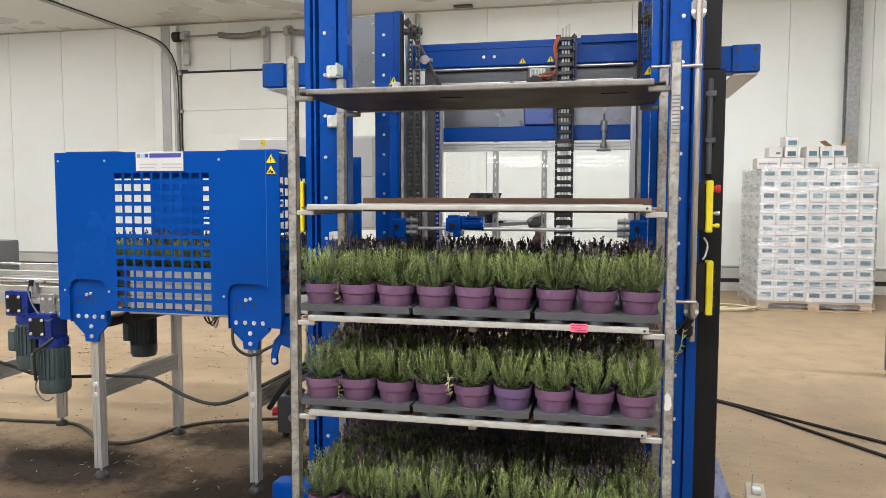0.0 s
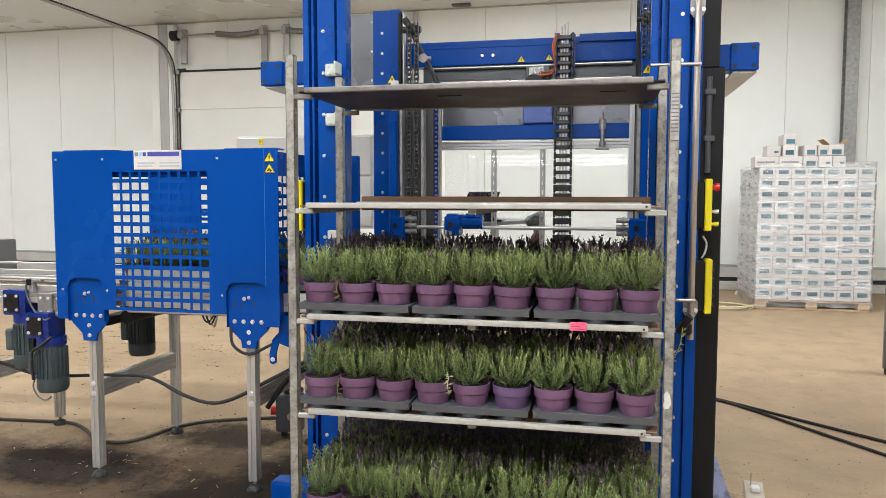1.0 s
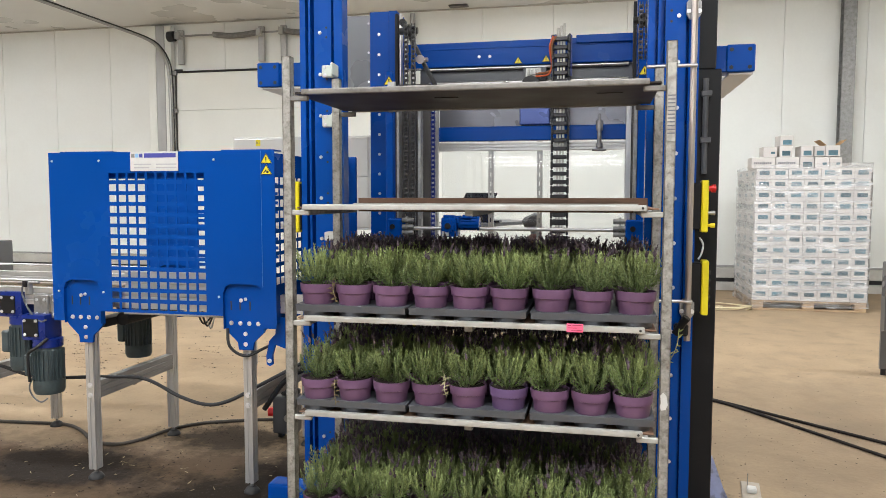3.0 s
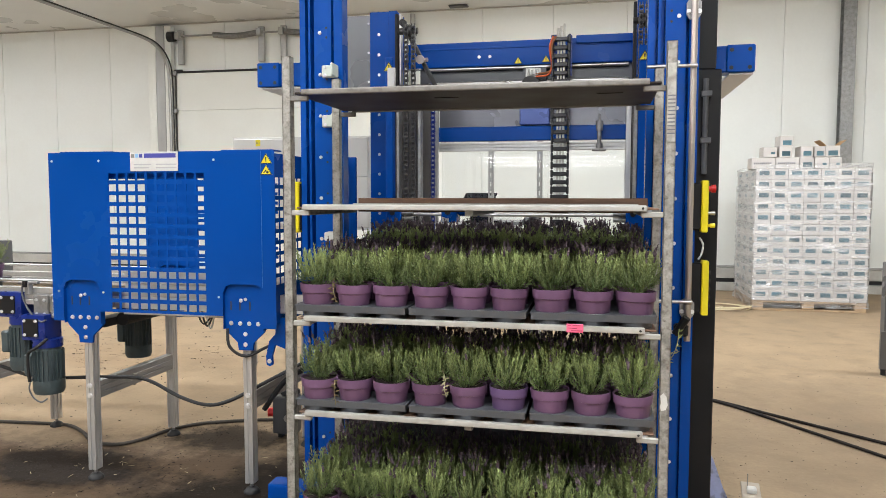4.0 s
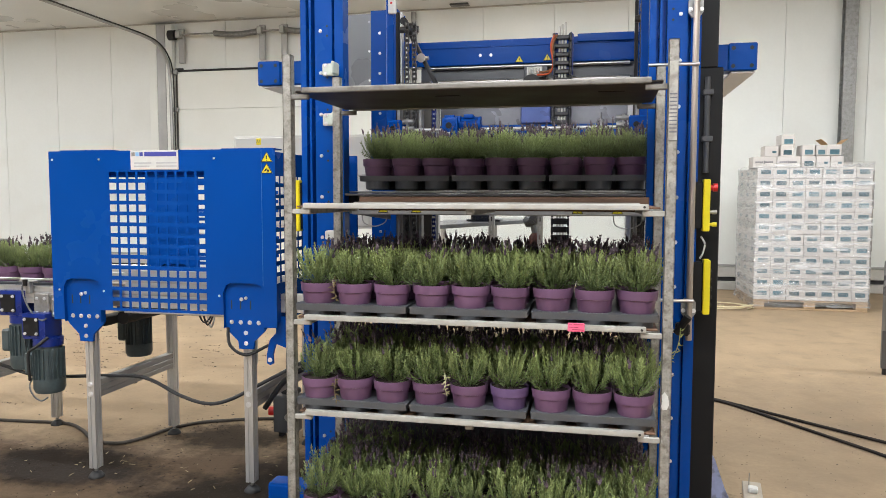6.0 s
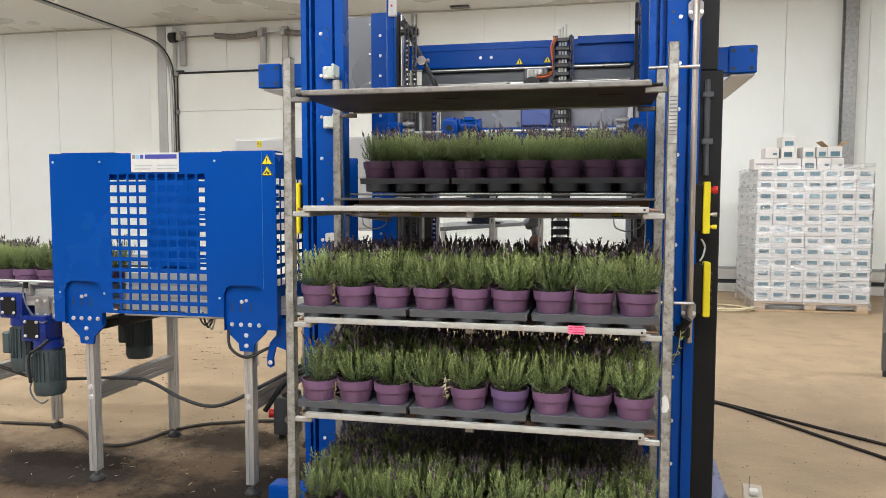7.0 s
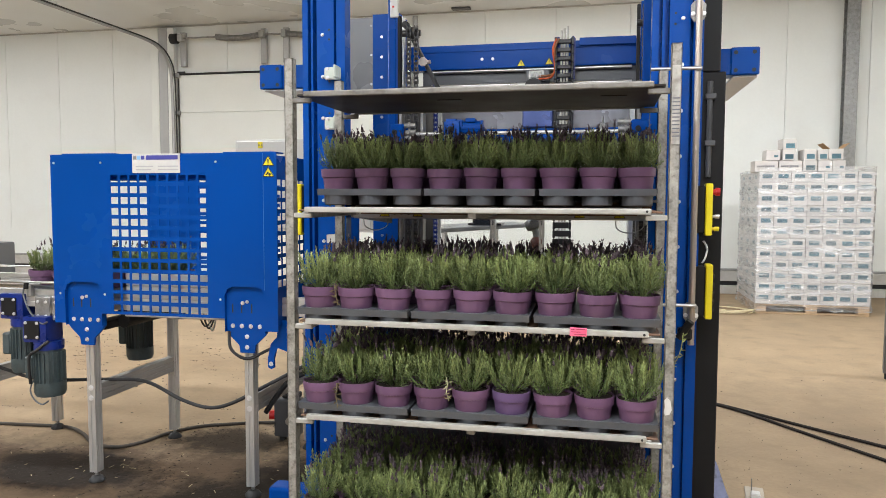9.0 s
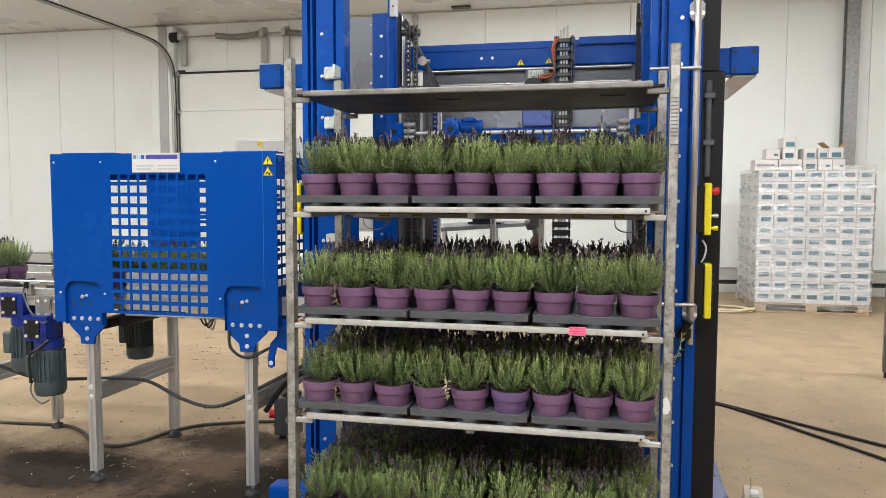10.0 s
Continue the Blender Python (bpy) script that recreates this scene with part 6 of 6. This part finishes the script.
    part("pin", bm, M_STEEL, t)
    bm = bm_()
    extrude(bm, [(1.59, 0.27), (1.59, 0.001), (1.705, 0.001), (1.665, 0.09), (1.62, 0.22)], 0.952, 0.956, "y")
    one("drip_sheet", bm, M_PALEBLUE, "pale blue plastic sheet leaning beside the machine foot", "plastic sheet")
    # grey stand at the side
    t = thing("machine_stand", "grey steel leg of a neighbouring machine", "machine stand", m=pose(3.3, 3.8, 0))
    bm = bm_()
    box(bm, (0.0, 0, 0.06), (0.12, 0.1, 0.9), 0.008)
    part("leg", bm, M_MIDGREY, t)
    bm = bm_()
    extrude(bm, [(-0.03, 0.06), (0.15, 0.06), (0.15, 0.36), (-0.03, 0.36)], -0.02, -0.001, "y")
    part("shield", bm, M_MIDGREY, t)
    bm = bm_()
    rod(bm, (0.02, 0.05, 0.0), (0.02, 0.05, 0.0595), 0.02, 12)
    part("foot", bm, M_RUBBER, t)


M_PALECABLE = mat("pale_yellow_cable", (0.6, 0.52, 0.33), 0.5)
M_TRIMPALE = mat("pale_grey_cabinet_paint", (0.56, 0.56, 0.54), 0.4, var=0.04, scale=2)
M_PALE = mat("pale_board", (0.36, 0.31, 0.25), 0.6, var=0.15)
M_PALEBLUE = mat("pale_blue_plastic", (0.36, 0.4, 0.62), 0.3, var=0.2, scale=12, dirt=(0.06, 0.042, 0.03), dirt_amount=0.95)


def far_things():
    # slotted uprights of the next machine
    for x in (0.13, 0.56):
        t = thing("slotted_upright", "pale grey slotted steel upright of a rack", "upright", "slotted uprights", pose(x, 4.0, 0))
        bm = bm_()
        vs = [0.0]
        for k in range(26):
            vs += [0.06 + k * 0.08, 0.1 + k * 0.08]
        vs.append(2.2)
        holed_plate(bm, [0, 0.017, 0.027, 0.045], vs, lambda i, j: i == 1 and j % 2 == 1, pose(0, 0, 0, 90, 0, 0), 0.003)
        box(bm, (0, 0.003, 0), (0.003, 0.06, 2.2))
        box(bm, (0.042, 0.003, 0), (0.045, 0.06, 2.2))
        part("post", bm, M_TRIM, t)
    t = thing("work_bench", "grey aluminium bench with a dark laptop on it", "work bench", m=pose(-0.24, 3.5, 0, 0, 0, 68))
    bm = bm_()
    box(bm, (0, 0, 1.125), (2.0, 0.6, 1.16), 0.004)
    part("bench_top", bm, M_MIDGREY, t)
    for x in (0.02, 0.93, 1.94):
        for y in (0.005, 0.55):
            bm = bm_()
            box(bm, (x, y, 0), (x + 0.04, y + 0.04, 1.1245), 0.003)
            part("leg", bm, M_ALU, t)
    t = thing("laptop", "open dark laptop seen from behind", "laptop", m=pose(0.0, 4.42, 1.161))
    bm = bm_()
    box(bm, (-0.15, 0, 0), (0.17, 0.24, 0.02), 0.003)
    part("keyboard_base", bm, M_SCREEN, t)
    bm = bm_()
    extrude(bm, [(-0.18, 0.2), (0.13, 0.2), (0.16, 0.283), (-0.14, 0.283)], -0.03, -0.02, "y")
    box(bm, (-0.1, -0.025, 0.0), (0.1, -0.021, 0.21))
    part("screen", bm, M_SCREEN, t)
    t = thing("robot_arm", "small jointed grey and dull red robot arm beyond the lift", "robot arm", m=pose(0.5, 4.3, 0))
    bm = bm_()
    rod(bm, (0.02, 0, 0), (0.02, 0, 0.955), 0.035, 18)
    rod(bm, (0.02, 0, 0), (0.02, 0, 0.012), 0.1, 18)
    part("pedestal", bm, M_MIDGREY, t, smooth=True)
    bm = bm_()
    lathe(bm, [(0.0, -0.06), (0.045, -0.055), (0.062, -0.02), (0.06, 0.025), (0.035, 0.06), (0.0, 0.065)], 20, Matrix.Translation((0.018, 0, 1.005)))
    part("shoulder", bm, M_DULLRED, t, "dull red shoulder cover", smooth=True)
    bm = bm_()
    rod(bm, (0.018, 0, 1.05), (-0.005, 0, 1.15), 0.03, 16)
    part("forearm", bm, M_MIDGREY, t, smooth=True)
    bm = bm_()
    lathe(bm, [(0.0, -0.085), (0.04, -0.08), (0.055, -0.05), (0.058, 0.05), (0.045, 0.08), (0.0, 0.085)], 20, Matrix.Translation((-0.01, 0, 1.185)) @ Euler((0, math.radians(66), 0)).to_matrix().to_4x4())
    rod(bm, (0.0, -0.07, 1.19), (0.0, 0.06, 1.19), 0.04, 18)
    part("joint", bm, M_GREY, t, smooth=True)
    # grey cabinet and roller track beyond the conveyor
    bm = bm_()
    box(bm, (-9.2, 6.0, 0.0), (-7.3, 6.7, 0.77), 0.03, 2)
    one("grey_cabinet", bm, M_MIDGREY, "low grey cabinet standing near the white wall", "cabinet")
    t = thing("switch_cabinet", "pale grey steel switch cabinet behind the conveyor", "cabinet", m=pose(-1.75, 2.9, 0))
    bm = bm_()
    box(bm, (0, 0, 1.15), (1.14, 0.3, 1.87), 0.01, 2)
    part("body", bm, M_TRIMPALE, t)
    bm = bm_()
    box(bm, (0.02, -0.012, 1.56), (1.12, -0.001, 1.855), 0.004)
    part("upper_door", bm, M_TRIMPALE, t)
    bm = bm_()
    box(bm, (0.02, -0.012, 1.17), (1.12, -0.001, 1.55), 0.004)
    part("lower_door", bm, M_TRIMPALE, t)
    bm = bm_()
    box(bm, (0.2, -0.0155, 1.80), (0.24, -0.0125, 1.85), 0.001)
    tag = part("tag", bm, M_YELLOW, t, "yellow code tag")
    text = bpy.data.curves.new("code", "FONT")
    text.body, text.size, text.align_x = "A1", 0.032, "CENTER"
    carrier = bpy.data.objects.new("code", text)
    letters = bpy.data.meshes.new_from_object(carrier)
    letters.transform(pose(0.22, -0.0165, 1.815, 90, 0, 0))
    letters.materials.clear()
    letters.materials.append(M_INK)
    bpy.data.objects.remove(carrier)
    part("code", letters, None, tag)
    for x in (0.0, 1.06):
        bm = bm_()
        box(bm, (x + 0.02, 0.2, 0.0), (x + 0.06, 0.24, 1.1495))
        part("stand_post", bm, M_TRIM, t)


def debris():
    """Crumbs of soil and dry leaves scattered on the floor, thickest under the conveyor."""
    rng = random.Random(21)
    bm = bm_()

    def crumb(x, y, s):
        v = [bm.verts.new((x + s * rng.uniform(-1, 1), y + s * rng.uniform(-1, 1), 0.0006 + rng.random() * s * 0.5)) for _ in range(4)]
        for f in ((0, 1, 2), (0, 2, 3), (0, 1, 3), (1, 2, 3)):
            bm.faces.new([v[k] for k in f])
    for cx, cy, sx, sy, n, big in ((-1.62, 0.78, 0.3, 0.16, 1500, 0.004), (-1.03, 1.42, 0.25, 0.13, 700, 0.004), (-0.5, 0.62, 0.3, 0.2, 1400, 0.0045), (-1.0, 0.6, 0.75, 0.4, 900, 0.004)):
        for _ in range(n):
            crumb(rng.gauss(cx, sx), rng.gauss(cy, sy), abs(rng.gauss(0, big)) + 0.0015)
    for _ in range(160):
        # scraps swept into short lines
        x, y, a = rng.gauss(-3.3, 0.7), rng.gauss(3.3, 0.5), rng.uniform(-0.25, 0.25)
        for k in range(rng.randint(2, 7)):
            crumb(x + k * 0.022, y + k * 0.022 * a + rng.uniform(-0.006, 0.006), rng.uniform(0.006, 0.014))
    for _ in range(420):
        crumb(rng.uniform(1.65, 4.5), rng.uniform(0.8, 5.0), abs(rng.gauss(0, 0.004)) + 0.002)
    for _ in range(380):
        crumb(rng.uniform(1.6, 3.2), rng.uniform(0.9, 2.7), rng.uniform(0.002, 0.0065))
    for _ in range(700):
        crumb(rng.uniform(-5, 0.5), rng.uniform(1.5, 5.0), abs(rng.gauss(0, 0.008)) + 0.003)
    one("soil_crumbs", bm, M_SOIL, "dark soil crumbs and dry leaf bits scattered on the floor", "soil crumbs", kind="stuff")


def straw():
    """Pale dry stalks and leaf bits on the soiled floor."""
    rng = random.Random(9)
    bm = bm_()
    for _ in range(55):
        x, y, a, n = rng.gauss(-1.45, 0.3), rng.gauss(0.85, 0.2), rng.uniform(0, 6.28), rng.uniform(0.005, 0.018)
        if rng.random() < 0.4:
            x, y = rng.gauss(-0.9, 0.6), rng.gauss(0.5, 0.4)
        dx, dy, w = n * math.cos(a), n * math.sin(a), 0.0018
        z = 0.003 + rng.random() * 0.006
        v = [bm.verts.new(p) for p in ((x - dx - dy / n * w, y - dy + dx / n * w, z), (x - dx + dy / n * w, y - dy - dx / n * w, z), (x + dx + dy / n * w, y + dy - dx / n * w, z + 0.004), (x + dx - dy / n * w, y + dy + dx / n * w, z + 0.004), (x, y, z + 0.005))]
        for f in ((0, 1, 4), (1, 2, 4), (2, 3, 4), (3, 0, 4)):
            bm.faces.new([v[k] for k in f])
    one("dry_stalks", bm, M_STRAW, "pale dry stalks scattered on the soiled floor", "dry stalks", kind="stuff")


M_STRAW = mat("dry_straw", (0.3, 0.25, 0.15), 0.7, var=0.25, island=0.4)
M_PALESTEM = mat("pale_withered_stem", (0.34, 0.33, 0.2), 0.8, var=0.25, scale=40, island=0.3)
M_DEAD = mat("withered_stem", (0.15, 0.12, 0.06), 0.8, var=0.3, scale=40, island=0.3)


def sprig(pts, seed, material, label):
    """A single stem that hangs out of the pots, with a few narrow leaves."""
    rng = random.Random(seed)
    bm = bm_()
    tube(bm, pts, 0.0016, 5)
    for a, c in zip(pts, pts[1:]):
        for k in range(5):
            p = Vector(a).lerp(Vector(c), k / 5)
            way = Vector((rng.uniform(-1, 1), rng.uniform(-1, 0.2), rng.uniform(-0.8, 0.6))).normalized()
            side = way.cross(Vector((0.1, 1, 0.3))).normalized() * 0.003
            n = rng.uniform(0.014, 0.026)
            v = [bm.verts.new(q) for q in (p, p + way * n * 0.5 + side, p + way * n, p + way * n * 0.5 - side)]
            bm.faces.new(v)
    one("lavender_sprig", bm, material, label, "sprig", "loose sprigs")


build_trolley()
sprig([(0.172, -0.015, 0.745), (0.178, -0.03, 0.735), (0.176, -0.032, 0.70), (0.183, -0.03, 0.665)], 2, M_DEAD, "withered lavender stem hanging between two pots")
sprig([(0.165, -0.01, 1.10), (0.175, -0.03, 1.08), (0.181, -0.03, 1.05), (0.185, -0.03, 1.03)], 5, M_DEAD, "withered lavender stem hanging between two pots")
sprig([(1.30, 0.16, 0.80), (1.345, 0.15, 0.84), (1.365, 0.14, 0.89), (1.372, 0.14, 0.95)], 3, M_LEAF, "green lavender sprig sticking out past the post")
sprig([(0.575, -0.02, 0.79), (0.585, -0.045, 0.775), (0.583, -0.05, 0.745), (0.59, -0.045, 0.715)], 11, M_PALESTEM, "pale withered lavender stem hanging between two pots")
for key, z in (("base", 0.222), ("low", SHELF_Z[0] + 0.047), ("mid", SHELF_Z[1] + 0.047)):
    plant_layer(key, TRAY_X, z)
plant_layer("lift", TRAY_X, SHELF_Z[2] + 0.0405, group="potted lavender on the lift", on="on the lift")
plant_layer("next", (-0.418, -0.84), 0.962, 0.71, "potted lavender on the conveyor", "on the conveyor", 2)
plant_layer("last", (-0.418, -0.84), 0.962, 0.71, "potted lavender on the conveyor", "on the conveyor", 2)
build_machine()
build_lift_guides()
build_carriage()
build_conveyor()
motor_unit("gear_motor", -1.625, 0.66, 0.757)
motor_unit("gear_motor", -1.79, 0.70, 0.862)
motor_unit("gear_motor", -1.42, 1.10, 0.84, scale=0.95)
build_pallet()
floor_things()
far_things()
debris()
straw()


# ---- what moves ----
LIFT_ROWS = ((0.0, -0.51), (3.7, -0.51), (3.8, -0.508), (3.9, -0.484), (4.0, -0.435), (4.1, -0.393), (4.2, -0.352), (4.3, -0.305), (4.4, -0.256), (4.5, -0.205), (4.6, -0.152), (4.7, -0.091), (4.8, -0.046), (4.9, -0.024), (5.0, -0.006), (5.2, 0.0), (5.5, 0.0), (10.0, 0.0))
FEED_ROWS = ((0.0, -1.44), (0.5, -1.40), (1.0, -1.26), (1.5, -1.03), (2.0, -0.76), (2.5, -0.49), (3.0, -0.21), (3.3, -0.065), (3.55, 0.005))
PUSH_ROWS = ((7.0, 0.72, 0.085), (7.3, 0.71, 0.084), (7.5, 0.695, 0.083), (8.0, 0.56, 0.075), (8.5, 0.40, 0.065), (9.0, 0.21, 0.036), (9.25, 0.11, 0.018), (9.45, 0.03, 0.008), (9.7, 0.0, 0.008), (10.0, 0.0, 0.008))
NEXT_ROWS = ((0.0, -2.6), (2.7, -2.6), (3.4, -2.31), (4.0, -2.09), (4.5, -1.95), (5.0, -1.81), (5.5, -1.68), (6.2, -1.51), (6.8, -1.37), (7.3, -1.23), (7.7, -1.195), (8.0, -1.17), (8.5, -1.05), (9.0, -0.945), (9.4, -0.835), (9.6, -0.81), (10.0, -0.81))
LAST_ROWS = ((0.0, -3.75), (2.7, -3.75), (4.0, -3.3), (5.5, -2.95), (7.3, -2.5), (8.0, -2.42), (8.6, -2.28), (9.0, -2.17), (9.5, -2.04), (10.0, -1.95))


def motions():
    for key in ("drive", "platform"):
        walk(CARRIAGE[key], [(t, pose(0, 0, dz)) for t, dz in LIFT_ROWS])
    walk(CARRIAGE["slide"], [(t, pose(0, 0, dz)) for t, dz in LIFT_ROWS[:-2]] + [(5.5, pose(0, 0, 0)), (5.8, pose(0, -0.02, -0.002)), (6.3, pose(0, -0.14, -0.006)), (6.7, pose(0, -0.21, -0.01)), (7.0, pose(0, -0.22, -0.012)), (10.0, pose(0, -0.22, -0.012))])
    rows = [(t, Matrix.Translation((dx, 0.72, 0.085 - LIFT_UP))) for t, dx in FEED_ROWS]
    rows += [(t, Matrix.Translation((0.005, 0.72, 0.085 + dz))) for t, dz in LIFT_ROWS[2:-1]]
    rows += [(t, Matrix.Translation((0.005 - 0.012 * math.sin(math.pi * min(1, dy / 0.72)), dy, dz))) for t, dy, dz in PUSH_ROWS]
    push = [(t, pose(0, 0, dz)) for t, dz in LIFT_ROWS[:-1]] + [(t, pose(0, dy - 0.72, dz - 0.085)) for t, dy, dz in PUSH_ROWS]
    walk(CARRIAGE["pusher"], push)
    for ob, m in LAYER_OBJECTS["lift"]:
        walk(ob, [(t, d @ m) for t, d in rows])
    for key, table in (("next", NEXT_ROWS), ("last", LAST_ROWS)):
        for ob, m in LAYER_OBJECTS[key]:
            walk(ob, [(t, Matrix.Translation((dx, 0, 0)) @ m) for t, dx in table])


motions()
